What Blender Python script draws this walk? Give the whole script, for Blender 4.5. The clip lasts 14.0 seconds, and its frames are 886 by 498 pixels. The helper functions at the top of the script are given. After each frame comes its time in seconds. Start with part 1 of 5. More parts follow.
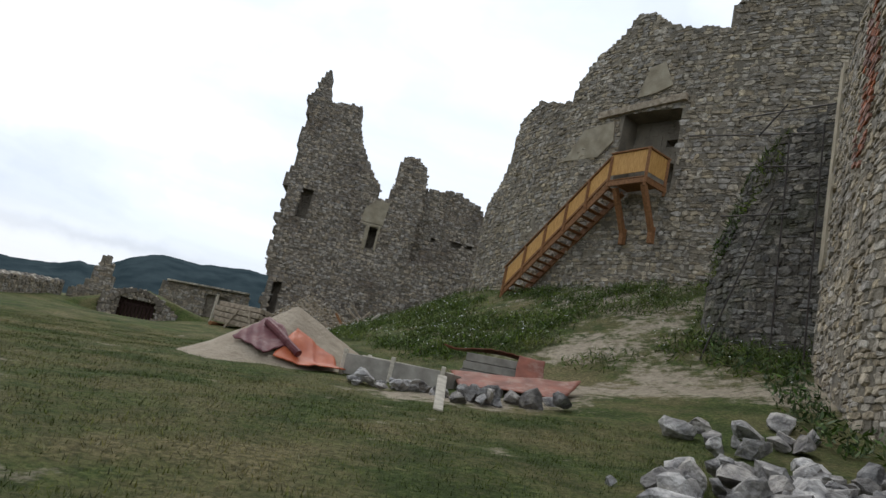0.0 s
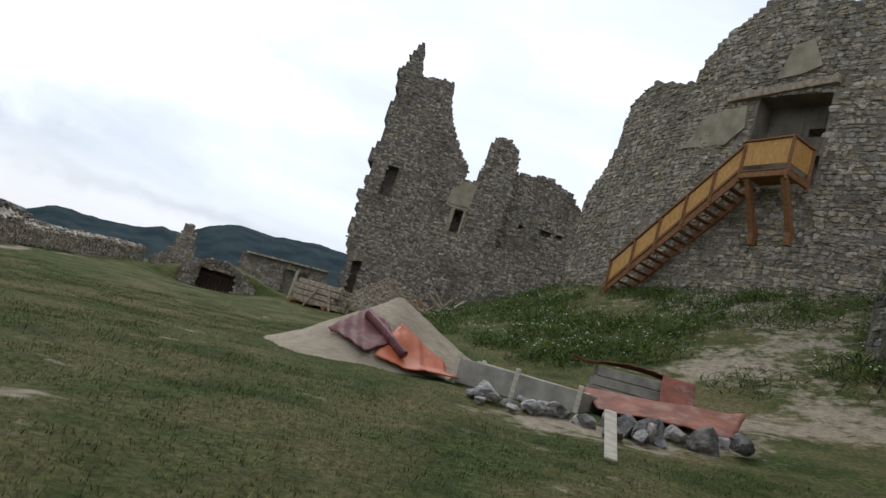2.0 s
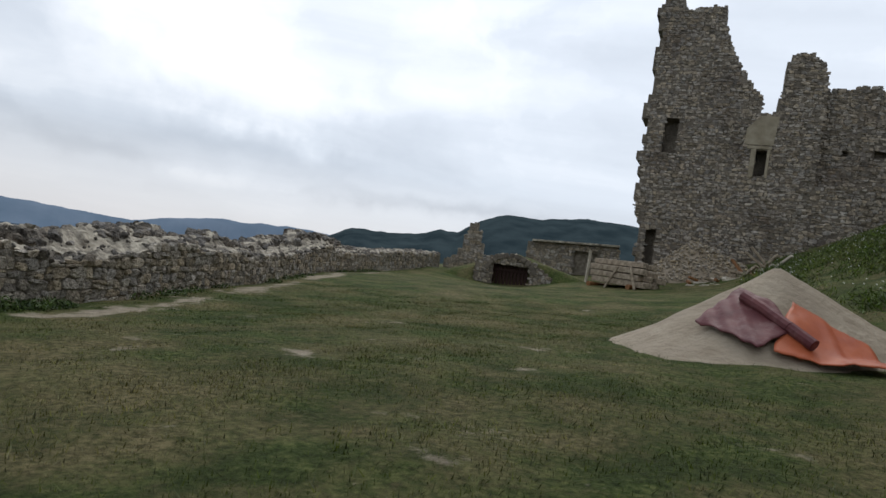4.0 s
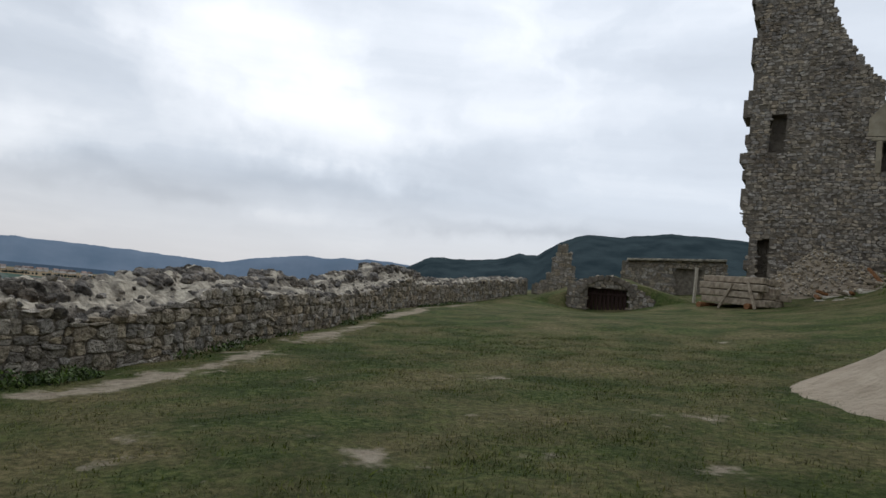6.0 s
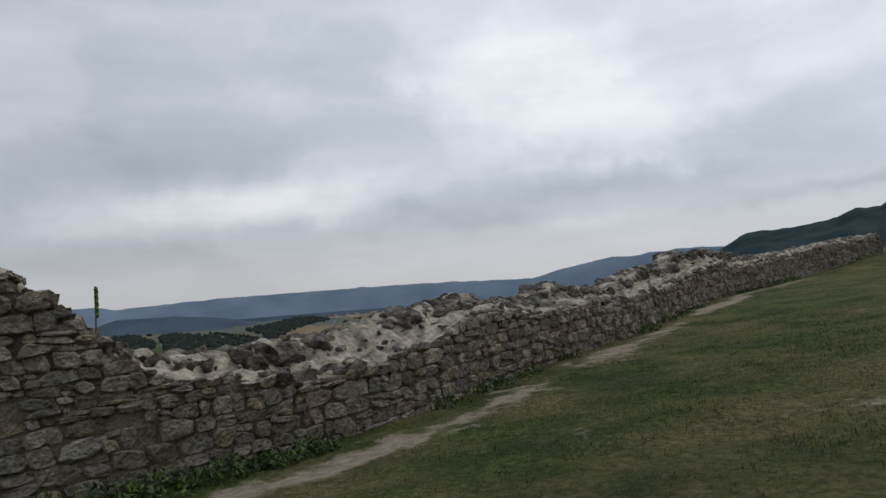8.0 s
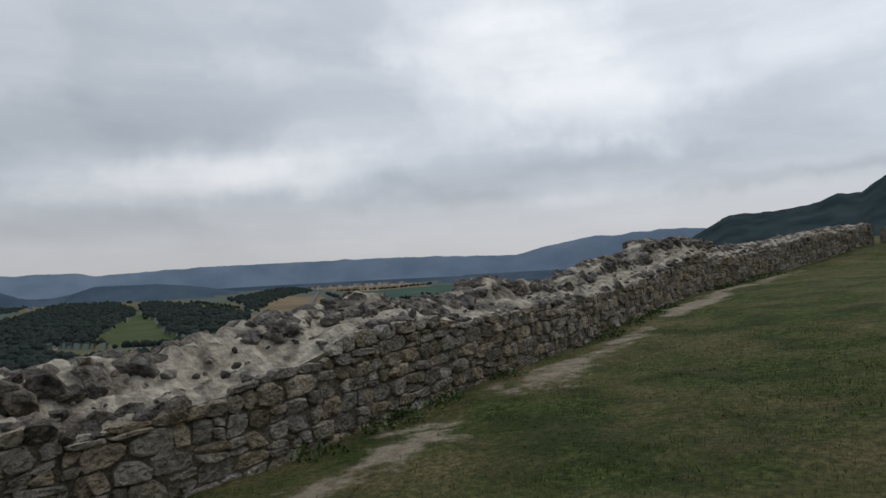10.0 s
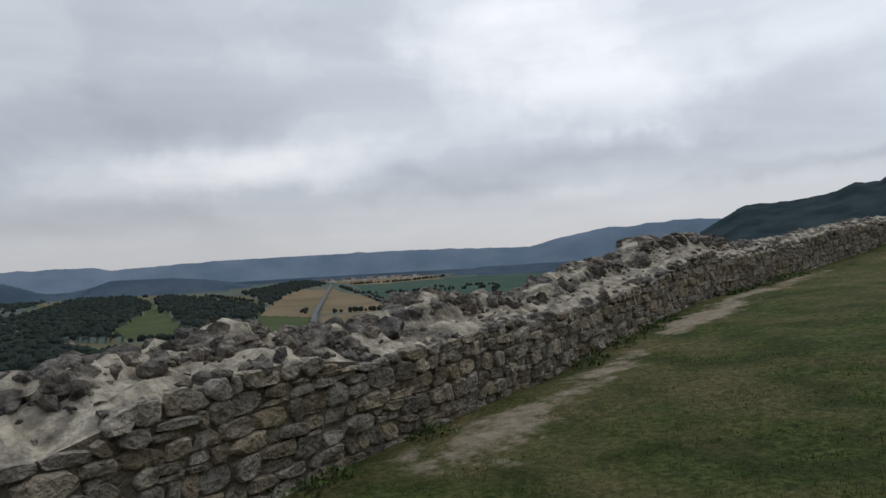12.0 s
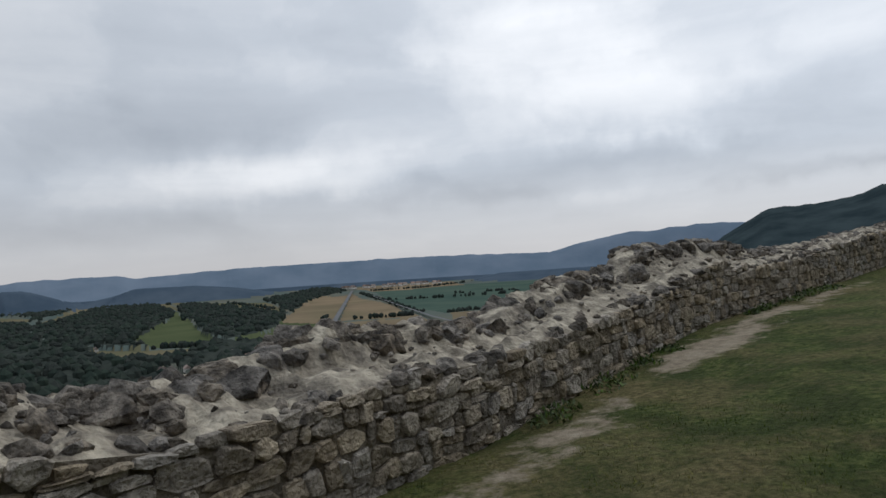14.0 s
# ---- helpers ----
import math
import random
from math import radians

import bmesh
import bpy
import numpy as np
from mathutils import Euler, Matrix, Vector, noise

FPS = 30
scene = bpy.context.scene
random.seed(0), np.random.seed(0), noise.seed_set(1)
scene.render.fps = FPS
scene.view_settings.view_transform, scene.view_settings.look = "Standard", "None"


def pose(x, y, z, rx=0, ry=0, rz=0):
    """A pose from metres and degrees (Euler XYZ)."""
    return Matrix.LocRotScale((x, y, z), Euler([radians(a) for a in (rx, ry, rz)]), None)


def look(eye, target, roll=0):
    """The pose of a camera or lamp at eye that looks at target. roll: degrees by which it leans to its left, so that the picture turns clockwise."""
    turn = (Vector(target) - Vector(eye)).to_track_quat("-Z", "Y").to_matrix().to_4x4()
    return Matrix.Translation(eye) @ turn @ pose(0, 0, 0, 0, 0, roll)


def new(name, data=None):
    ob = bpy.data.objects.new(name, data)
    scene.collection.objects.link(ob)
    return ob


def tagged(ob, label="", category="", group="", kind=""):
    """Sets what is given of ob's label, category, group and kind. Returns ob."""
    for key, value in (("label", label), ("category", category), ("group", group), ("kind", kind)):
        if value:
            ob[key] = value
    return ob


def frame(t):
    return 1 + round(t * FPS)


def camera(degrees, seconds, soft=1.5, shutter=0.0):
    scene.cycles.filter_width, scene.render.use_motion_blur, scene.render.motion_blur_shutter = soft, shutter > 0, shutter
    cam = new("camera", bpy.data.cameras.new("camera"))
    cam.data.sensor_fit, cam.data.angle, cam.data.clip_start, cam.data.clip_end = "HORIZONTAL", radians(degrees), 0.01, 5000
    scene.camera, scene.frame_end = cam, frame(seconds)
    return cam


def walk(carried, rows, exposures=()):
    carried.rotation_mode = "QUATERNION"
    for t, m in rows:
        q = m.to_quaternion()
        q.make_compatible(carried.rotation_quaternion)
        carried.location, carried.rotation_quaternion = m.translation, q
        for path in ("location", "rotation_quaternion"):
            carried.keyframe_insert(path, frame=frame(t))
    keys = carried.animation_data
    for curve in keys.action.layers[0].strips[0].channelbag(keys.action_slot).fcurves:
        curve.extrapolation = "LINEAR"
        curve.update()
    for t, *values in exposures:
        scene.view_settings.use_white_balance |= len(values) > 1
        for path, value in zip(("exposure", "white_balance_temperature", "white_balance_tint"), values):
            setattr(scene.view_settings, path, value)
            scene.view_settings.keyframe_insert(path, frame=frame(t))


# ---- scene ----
cam = camera(65.6, 14.0)

PATH = [
    (0, (0.005, 0.015, 1.934), (-0.269, 1.955, 2.336), 13.0),
    (0.5, (-0.379, 0.632, 2.03), (-0.669, 2.57, 2.427), 14.2),
    (1, (-0.778, 1.207, 2.033), (-0.959, 3.151, 2.47), 15.0),
    (1.5, (-1.155, 1.768, 2.098), (-1.569, 3.688, 2.477), 15.7),
    (2, (-1.627, 2.274, 2.174), (-2.079, 4.198, 2.482), 17.3),
    (2.5, (-2.129, 2.749, 2.341), (-3.004, 4.543, 2.473), 13.4),
    (3, (-2.634, 3.234, 2.282), (-3.718, 4.914, 2.337), 10.9),
    (5.5, (-5.134, 5.576, 2.322), (-6.324, 7.181, 2.42), 6.4),
    (6, (-5.545, 6.147, 2.409), (-6.862, 7.648, 2.521), 5.9),
    (6.5, (-6.005, 6.698, 2.421), (-7.45, 8.076, 2.531), 3.3),
    (7, (-6.523, 7.185, 2.421), (-8.141, 8.356, 2.529), 2.2),
    (7.5, (-6.932, 7.766, 2.456), (-8.69, 8.715, 2.553), -1.2),
    (8, (-7.302, 8.306, 2.457), (-9.127, 9.115, 2.569), -4.3),
    (8.5, (-7.781, 8.755, 2.491), (-9.611, 9.557, 2.585), -3.2),
    (9, (-8.187, 9.312, 2.593), (-9.988, 10.179, 2.66), -2.9),
    (11.5, (-10.726, 11.975, 2.833), (-12.559, 12.775, 2.825), -2.7),
    (12, (-11.138, 12.578, 2.883), (-12.966, 13.39, 2.898), -3.2),
    (12.5, (-11.624, 13.075, 2.873), (-13.458, 13.874, 2.891), -1.7),
    (13, (-12.078, 13.67, 2.906), (-13.915, 14.46, 2.923), -2.7),
    (13.5, (-12.465, 14.163, 2.934), (-14.312, 14.929, 2.959), -3.7),
    (14, (-12.958, 14.671, 2.946), (-14.808, 15.43, 2.982), -3.6),
]
walk(cam, [(t, look(eye, target, roll)) for t, eye, target, roll in PATH],
     exposures=[(0, 0.55), (2, 0.50), (3, 0.30), (5.5, 0.20), (7, -0.06), (9, -0.18), (14, -0.05)])

# ---- world and light ----
world = bpy.data.worlds.new("overcast_sky")
scene.world = world
world.use_nodes = True
wn, wl = world.node_tree.nodes, world.node_tree.links
wn.clear()


def wnode(kind, **values):
    n = wn.new(kind)
    for k, v in values.items():
        n.inputs[k].default_value = v
    return n


def wmath(op, a, b=None):
    n = wn.new("ShaderNodeMath")
    n.operation = op
    for i, v in enumerate((a, b)):
        if v is None:
            continue
        if isinstance(v, (int, float)):
            n.inputs[i].default_value = v
        else:
            wl.new(v, n.inputs[i])
    return n.outputs[0]


SUN_ELEV, SUN_AZ = 48, -22
coord = wn.new("ShaderNodeTexCoord")
split = wn.new("ShaderNodeSeparateXYZ")
wl.new(coord.outputs["Generated"], split.inputs[0])
height = wmath("MAXIMUM", split.outputs[2], 0.0)
# cloud decks: bearing (degrees, anticlockwise from +y) and elevation, bent by a little noise
bend = wnode("ShaderNodeTexNoise", Scale=5.0, Detail=5.0, Roughness=0.55)
wl.new(coord.outputs["Generated"], bend.inputs["Vector"])
bend_col = wn.new("ShaderNodeSeparateColor")
wl.new(bend.outputs["Color"], bend_col.inputs[0])
bearing = wmath("MULTIPLY", wmath("ARCTAN2", wmath("MULTIPLY", split.outputs[0], -1.0), split.outputs[1]), 57.3)
elevation = wmath("MULTIPLY", wmath("ARCSINE", split.outputs[2]), 57.3)
bent_b = wmath("ADD", bearing, wmath("MULTIPLY", wmath("SUBTRACT", bend_col.outputs[0], 0.5), 26.0))
bent_e = wmath("ADD", elevation, wmath("MULTIPLY", wmath("SUBTRACT", bend_col.outputs[1], 0.5), 9.0))
join = wn.new("ShaderNodeCombineXYZ")
wl.new(wmath("MULTIPLY", bent_b, 0.030), join.inputs[0])
wl.new(wmath("MULTIPLY", wmath("POWER", wmath("MAXIMUM", elevation, 0.0), 0.72), 0.30), join.inputs[1])
clouds = wnode("ShaderNodeTexNoise", Scale=1.5, Detail=8.0, Roughness=0.5, Distortion=0.25)
wl.new(join.outputs[0], clouds.inputs["Vector"])
cloud_fac = wmath("ADD", wmath("MULTIPLY", wmath("SUBTRACT", clouds.outputs["Fac"], 0.5), 0.5), 0.50)
for deck_b, deck_e, deck_w, deck_h, deck_k in ((57, 17, 10, 5, 0.28), (52, 11.5, 8, 2.4, 0.12), (83, 7.6, 10, 2.0, 0.17), (50, 7.2, 11, 1.4, -0.17), (36, 10, 8, 2.4, -0.10),
                                               (88, 12.5, 12, 2.4, -0.07), (92, 3.8, 16, 1.3, -0.10), (36, 5.7, 12, 0.7, -0.17), (68, 5.2, 14, 0.9, -0.10),
                                               (40, 20, 8, 4, 0.08), (76, 22, 8, 5, -0.06), (96, 18, 8, 5, 0.07)):
    off_b = wmath("DIVIDE", wmath("SUBTRACT", bent_b, deck_b), deck_w)
    off_e = wmath("DIVIDE", wmath("SUBTRACT", bent_e, deck_e), deck_h)
    far_off = wmath("ADD", wmath("MULTIPLY", off_b, off_b), wmath("MULTIPLY", off_e, off_e))
    cloud_fac = wmath("ADD", cloud_fac, wmath("MULTIPLY", wmath("EXPONENT", wmath("MULTIPLY", far_off, -1.0)), deck_k))
cloud_ramp = wn.new("ShaderNodeValToRGB")
cloud_ramp.color_ramp.elements[0].position, cloud_ramp.color_ramp.elements[0].color = 0.32, (0.45, 0.50, 0.575, 1)
cloud_ramp.color_ramp.elements[1].position, cloud_ramp.color_ramp.elements[1].color = 0.72, (0.98, 1.01, 1.06, 1)
mid = cloud_ramp.color_ramp.elements.new(0.5)
mid.color = (0.62, 0.675, 0.755, 1)
wl.new(cloud_fac, cloud_ramp.inputs[0])
# a paler, warmer strip of sky low over the hills
glow = wn.new("ShaderNodeMapRange")
glow.inputs["From Min"].default_value, glow.inputs["From Max"].default_value = 0.0, 0.13
glow.inputs["To Min"].default_value, glow.inputs["To Max"].default_value = 0.75, 0.0
wl.new(height, glow.inputs[0])
rim = wn.new("ShaderNodeMix")
rim.data_type = "RGBA"
rim.inputs[7].default_value = (0.68, 0.665, 0.67, 1)
wl.new(glow.outputs[0], rim.inputs[0])
wl.new(cloud_ramp.outputs[0], rim.inputs[6])
sky = wn.new("ShaderNodeTexSky")
sky.sky_type, sky.sun_disc = "NISHITA", False
sky.sun_elevation, sky.sun_rotation = radians(SUN_ELEV), radians(SUN_AZ)
# the cloud is thinner, and brighter, about the hidden sun
toward = wn.new("ShaderNodeVectorMath")
toward.operation = "DOT_PRODUCT"
wl.new(coord.outputs["Generated"], toward.inputs[0])
toward.inputs[1].default_value = (math.sin(radians(SUN_AZ)) * math.cos(radians(SUN_ELEV)), math.cos(radians(SUN_AZ)) * math.cos(radians(SUN_ELEV)), math.sin(radians(SUN_ELEV)))
thin = wn.new("ShaderNodeMapRange")
thin.inputs["From Min"].default_value, thin.inputs["From Max"].default_value = 0.35, 1.0
thin.inputs["To Min"].default_value, thin.inputs["To Max"].default_value = 0.88, 1.22
wl.new(toward.outputs["Value"], thin.inputs[0])
cover = wnode("ShaderNodeBackground", Strength=1.0)
wl.new(thin.outputs[0], cover.inputs[1])
clear = wnode("ShaderNodeBackground", Strength=0.05)
wl.new(rim.outputs[2], cover.inputs[0])
wl.new(sky.outputs[0], clear.inputs[0])
both = wn.new("ShaderNodeMixShader")
both.inputs[0].default_value = 0.08
wl.new(cover.outputs[0], both.inputs[1])
wl.new(clear.outputs[0], both.inputs[2])
wout = wn.new("ShaderNodeOutputWorld")
wl.new(both.outputs[0], wout.inputs[0])

sun_data = bpy.data.lights.new("sun", "SUN")
sun_data.energy, sun_data.angle, sun_data.color = 0.7, radians(25), (1.0, 0.96, 0.9)
sun = new("sun", sun_data)
sun.matrix_world = look((math.sin(radians(SUN_AZ)) * 40, math.cos(radians(SUN_AZ)) * 40, 50), (0, 0, 0))


# ---- materials ----
def material(name, low_c, high_c, scale=4.0, rough=0.9, bump=0.4, bump_scale=30.0, island=0.0, obj_rand=False,
             third=None, third_scale=0.7, third_amount=0.5, stretch=None, bump_dist=0.02):
    m = bpy.data.materials.new(name)
    m.use_nodes = True
    n, l = m.node_tree.nodes, m.node_tree.links
    bsdf = n["Principled BSDF"]
    bsdf.inputs["Roughness"].default_value = rough
    bsdf.inputs["Specular IOR Level"].default_value = 0.0 if scale < 0.1 or rough == 0.8 else 0.2
    geo = n.new("ShaderNodeNewGeometry")
    vec = geo.outputs["Position"]
    if stretch:
        tc = n.new("ShaderNodeTexCoord")
        mp = n.new("ShaderNodeMapping")
        mp.inputs["Scale"].default_value = stretch
        l.new(tc.outputs["Object"], mp.inputs[0])
        vec = mp.outputs[0]
    tex = n.new("ShaderNodeTexNoise")
    tex.inputs["Scale"].default_value, tex.inputs["Detail"].default_value = scale, 7
    l.new(vec, tex.inputs["Vector"])
    ramp = n.new("ShaderNodeValToRGB")
    ramp.color_ramp.elements[0].position, ramp.color_ramp.elements[1].position = 0.33, 0.67
    ramp.color_ramp.elements[0].color, ramp.color_ramp.elements[1].color = (*low_c, 1), (*high_c, 1)
    l.new(tex.outputs["Fac"], ramp.inputs[0])
    colour = ramp.outputs[0]
    if third:
        t2 = n.new("ShaderNodeTexNoise")
        t2.inputs["Scale"].default_value, t2.inputs["Detail"].default_value = third_scale, 8
        t2.inputs["Roughness"].default_value = 0.65
        l.new(vec, t2.inputs["Vector"])
        mr = n.new("ShaderNodeMapRange")
        mr.inputs["From Min"].default_value, mr.inputs["From Max"].default_value = 0.5, 0.68
        mr.inputs["To Max"].default_value = third_amount
        l.new(t2.outputs["Fac"], mr.inputs[0])
        mx = n.new("ShaderNodeMix")
        mx.data_type = "RGBA"
        l.new(mr.outputs[0], mx.inputs[0])
        l.new(colour, mx.inputs[6])
        mx.inputs[7].default_value = (*third, 1)
        colour = mx.outputs[2]
    if island or obj_rand:
        src = n.new("ShaderNodeObjectInfo").outputs["Random"] if obj_rand else geo.outputs["Random Per Island"]
        r2 = n.new("ShaderNodeMapRange")
        r2.inputs["To Min"].default_value, r2.inputs["To Max"].default_value = 1 - (island or 0.4), 1 + (island or 0.4)
        l.new(src, r2.inputs[0])
        hsv = n.new("ShaderNodeHueSaturation")
        l.new(r2.outputs[0], hsv.inputs["Value"])
        wn2 = n.new("ShaderNodeTexWhiteNoise")
        wn2.noise_dimensions = "1D"
        l.new(src, wn2.inputs["W"])
        r3 = n.new("ShaderNodeMapRange")
        r3.inputs["To Min"].default_value, r3.inputs["To Max"].default_value = 0.6, 1.3
        l.new(wn2.outputs["Value"], r3.inputs[0])
        l.new(r3.outputs[0], hsv.inputs["Saturation"])
        l.new(colour, hsv.inputs["Color"])
        colour = hsv.outputs[0]
    l.new(colour, bsdf.inputs["Base Color"])
    if bump:
        bt = n.new("ShaderNodeTexNoise")
        bt.inputs["Scale"].default_value, bt.inputs["Detail"].default_value = bump_scale, 6
        l.new(vec, bt.inputs["Vector"])
        bp = n.new("ShaderNodeBump")
        bp.inputs["Strength"].default_value, bp.inputs["Distance"].default_value = bump, bump_dist
        l.new(bt.outputs["Fac"], bp.inputs["Height"])
        l.new(bp.outputs[0], bsdf.inputs["Normal"])
    return m


M_MORTAR = material("lime_mortar", (0.16, 0.137, 0.105), (0.31, 0.27, 0.21), 5.5, bump=1.0, bump_scale=26, third=(0.10, 0.088, 0.072), third_scale=1.3, third_amount=0.5, bump_dist=0.06)
M_STONE = material("rubble_stone", (0.22, 0.187, 0.147), (0.56, 0.485, 0.38), 12, bump=1.0, bump_scale=24, island=0.34, third=(0.135, 0.118, 0.10), third_scale=6, third_amount=0.5, bump_dist=0.10)
M_STONE_OB = material("parapet_stone", (0.22, 0.187, 0.147), (0.56, 0.485, 0.38), 12, bump=1.0, bump_scale=24, island=0.34, obj_rand=True, third=(0.135, 0.118, 0.10), third_scale=6, third_amount=0.5, bump_dist=0.10)
M_CREST = material("weathered_crest_stone", (0.065, 0.057, 0.050), (0.34, 0.30, 0.25), 9, bump=1.0, bump_scale=24, island=0.4, third=(0.05, 0.047, 0.043), third_scale=4, third_amount=0.6, bump_dist=0.10)
M_CAP = material("pale_mortar_capping", (0.20, 0.175, 0.14), (0.60, 0.54, 0.43), 5.0, bump=1.0, bump_scale=16, third=(0.10, 0.088, 0.075), third_scale=2.4, third_amount=0.9, bump_dist=0.06)
M_TOWER = material("tower_masonry", (0.125, 0.107, 0.086), (0.225, 0.192, 0.152), 1.6, bump=1.0, bump_scale=9, third=(0.085, 0.070, 0.058), third_scale=0.45, third_amount=0.7, bump_dist=0.06)
M_TOWER_ST = material("tower_stone", (0.19, 0.163, 0.130), (0.42, 0.362, 0.288), 5, bump=1.0, bump_scale=12, island=0.36, third=(0.105, 0.080, 0.065), third_scale=0.4, third_amount=0.75, bump_dist=0.06)
M_KEEP = material("keep_masonry", (0.15, 0.130, 0.100), (0.27, 0.235, 0.180), 1.6, bump=1.0, bump_scale=9, third=(0.105, 0.09, 0.072), third_scale=0.4, third_amount=0.65, bump_dist=0.06)
M_KEEP_ST = material("keep_stone", (0.21, 0.18, 0.138), (0.46, 0.398, 0.305), 5, bump=1.0, bump_scale=12, island=0.32, third=(0.115, 0.098, 0.08), third_scale=0.5, third_amount=0.6, bump_dist=0.06)
M_BUTTRESS = material("lichen_dark_masonry", (0.08, 0.072, 0.060), (0.16, 0.144, 0.118), 1.6, bump=1.0, bump_scale=9, third=(0.05, 0.055, 0.03), third_scale=0.8, third_amount=0.7, bump_dist=0.08)
M_BUTTRESS_ST = material("lichen_dark_stone", (0.095, 0.086, 0.073), (0.25, 0.226, 0.19), 5, bump=1.0, bump_scale=12, island=0.5, third=(0.06, 0.065, 0.035), third_scale=0.8, third_amount=0.7, bump_dist=0.08)
M_PLASTER = material("old_plaster", (0.27, 0.23, 0.16), (0.40, 0.35, 0.26), 2.0, bump=0.5, bump_scale=14, third=(0.17, 0.14, 0.10), third_scale=1.2)
M_BRICK = material("red_brick_rubble", (0.20, 0.09, 0.06), (0.34, 0.16, 0.11), 5, bump=0.7, bump_scale=20, obj_rand=True)
M_DARK = material("dark_recess", (0.02, 0.018, 0.015), (0.04, 0.035, 0.03), 4)
M_WOOD = material("varnished_pine", (0.44, 0.22, 0.06), (0.62, 0.36, 0.12), 3, rough=0.55, bump=0.15, stretch=(9, 9, 1.2))
M_BEAM = material("stained_timber", (0.17, 0.075, 0.03), (0.29, 0.14, 0.06), 4, rough=0.6, bump=0.2, stretch=(3, 3, 3))
M_OLDWOOD = material("weathered_timber", (0.24, 0.19, 0.135), (0.46, 0.385, 0.29), 3, bump=0.4, bump_scale=40, stretch=(2, 2, 2), third=(0.13, 0.10, 0.075), third_scale=2.5, third_amount=0.6)
M_PALEWOOD = material("bare_plank", (0.45, 0.40, 0.32), (0.66, 0.60, 0.50), 3, bump=0.3, stretch=(2, 8, 8))
M_DOORWOOD = material("dark_brown_door", (0.025, 0.013, 0.010), (0.05, 0.025, 0.02), 3, rough=0.6, bump=0.2, stretch=(8, 8, 1))
M_SAND = material("heaped_sand", (0.27, 0.22, 0.16), (0.38, 0.32, 0.24), 3, bump=0.8, bump_scale=9, third=(0.20, 0.16, 0.12), third_scale=1.5, bump_dist=0.06)
M_RUST = material("rust_red_sheet", (0.15, 0.048, 0.03), (0.27, 0.09, 0.055), 2.5, rough=0.6, bump=0.25, bump_scale=12, third=(0.32, 0.22, 0.17), third_scale=3, third_amount=0.6)
M_ORANGE = material("orange_tarpaulin", (0.34, 0.075, 0.03), (0.45, 0.12, 0.05), 2.5, rough=0.5, bump=0.2, bump_scale=10)
M_MAROON = material("maroon_tarpaulin", (0.10, 0.03, 0.035), (0.17, 0.06, 0.06), 3, rough=0.55, bump=0.2, bump_scale=10, third=(0.3, 0.2, 0.19), third_scale=5, third_amount=0.4)
M_CONCRETE = material("grey_board", (0.24, 0.22, 0.19), (0.38, 0.35, 0.30), 4, bump=0.3, bump_scale=20)
M_ROCK = material("limestone_rubble", (0.15, 0.14, 0.135), (0.40, 0.375, 0.345), 6, bump=1.0, bump_scale=11, obj_rand=True, third=(0.58, 0.54, 0.48), third_scale=4, third_amount=0.7, bump_dist=0.10)
M_IRON = material("scaffold_tube", (0.03, 0.027, 0.025), (0.07, 0.055, 0.045), 10, rough=0.6, bump=0.1)
M_LEAF = material("weed_leaf", (0.035, 0.065, 0.018), (0.095, 0.135, 0.04), 2, rough=0.7, bump=0.0, island=0.5)
M_RUBBLE = material("pale_mortar_rubble", (0.22, 0.18, 0.13), (0.44, 0.375, 0.28), 4, bump=0.6, bump_scale=20, island=0.3)
M_WEED = material("rough_bank_grass", (0.055, 0.090, 0.025), (0.145, 0.185, 0.058), 0.6, rough=0.8, bump=0.0, island=0.45, third=(0.21, 0.19, 0.085), third_scale=0.6, third_amount=0.45)
M_BLADE = material("grass_blade", (0.05, 0.07, 0.02), (0.13, 0.14, 0.05), 0.5, rough=0.8, bump=0.0, island=0.45, third=(0.20, 0.16, 0.08), third_scale=0.5, third_amount=0.6)
M_FLOWER = material("white_flower", (0.6, 0.6, 0.55), (0.75, 0.75, 0.7), 2, bump=0.0)
# crown colour lifted a little towards blue, for the haze over the valley
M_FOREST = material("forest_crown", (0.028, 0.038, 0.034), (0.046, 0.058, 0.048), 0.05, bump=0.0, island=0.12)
# hill colours hold the aerial haze: bluer and paler the farther the ridge
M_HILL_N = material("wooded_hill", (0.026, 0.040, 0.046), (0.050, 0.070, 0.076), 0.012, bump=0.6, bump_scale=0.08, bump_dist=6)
M_HILL_F = material("hazed_far_hill", (0.125, 0.175, 0.235), (0.175, 0.225, 0.29), 0.004, bump=0.3, bump_scale=0.02, bump_dist=8)
# woods tinted part way to the far ridge's blue, as painted haze
M_HILL_M = material("hazed_wooded_middle_hill", (0.055, 0.082, 0.115), (0.085, 0.115, 0.150), 0.006, bump=0.3, bump_scale=0.03, bump_dist=8)
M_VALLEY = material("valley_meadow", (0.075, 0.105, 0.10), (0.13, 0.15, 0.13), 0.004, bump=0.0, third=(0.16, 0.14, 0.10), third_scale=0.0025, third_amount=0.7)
M_TAN = material("harvested_field", (0.175, 0.140, 0.095), (0.245, 0.190, 0.125), 0.006, bump=0.0, third=(0.15, 0.14, 0.085), third_scale=0.004, third_amount=0.6)
M_PASTURE = material("dry_hill_pasture", (0.120, 0.112, 0.070), (0.175, 0.150, 0.095), 0.005, bump=0.0, third=(0.10, 0.115, 0.065), third_scale=0.003, third_amount=0.7)
M_GREENF = material("green_meadow", (0.070, 0.090, 0.046), (0.098, 0.116, 0.060), 0.008, bump=0.0)
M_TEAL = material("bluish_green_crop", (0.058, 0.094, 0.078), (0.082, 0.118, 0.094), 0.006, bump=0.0)
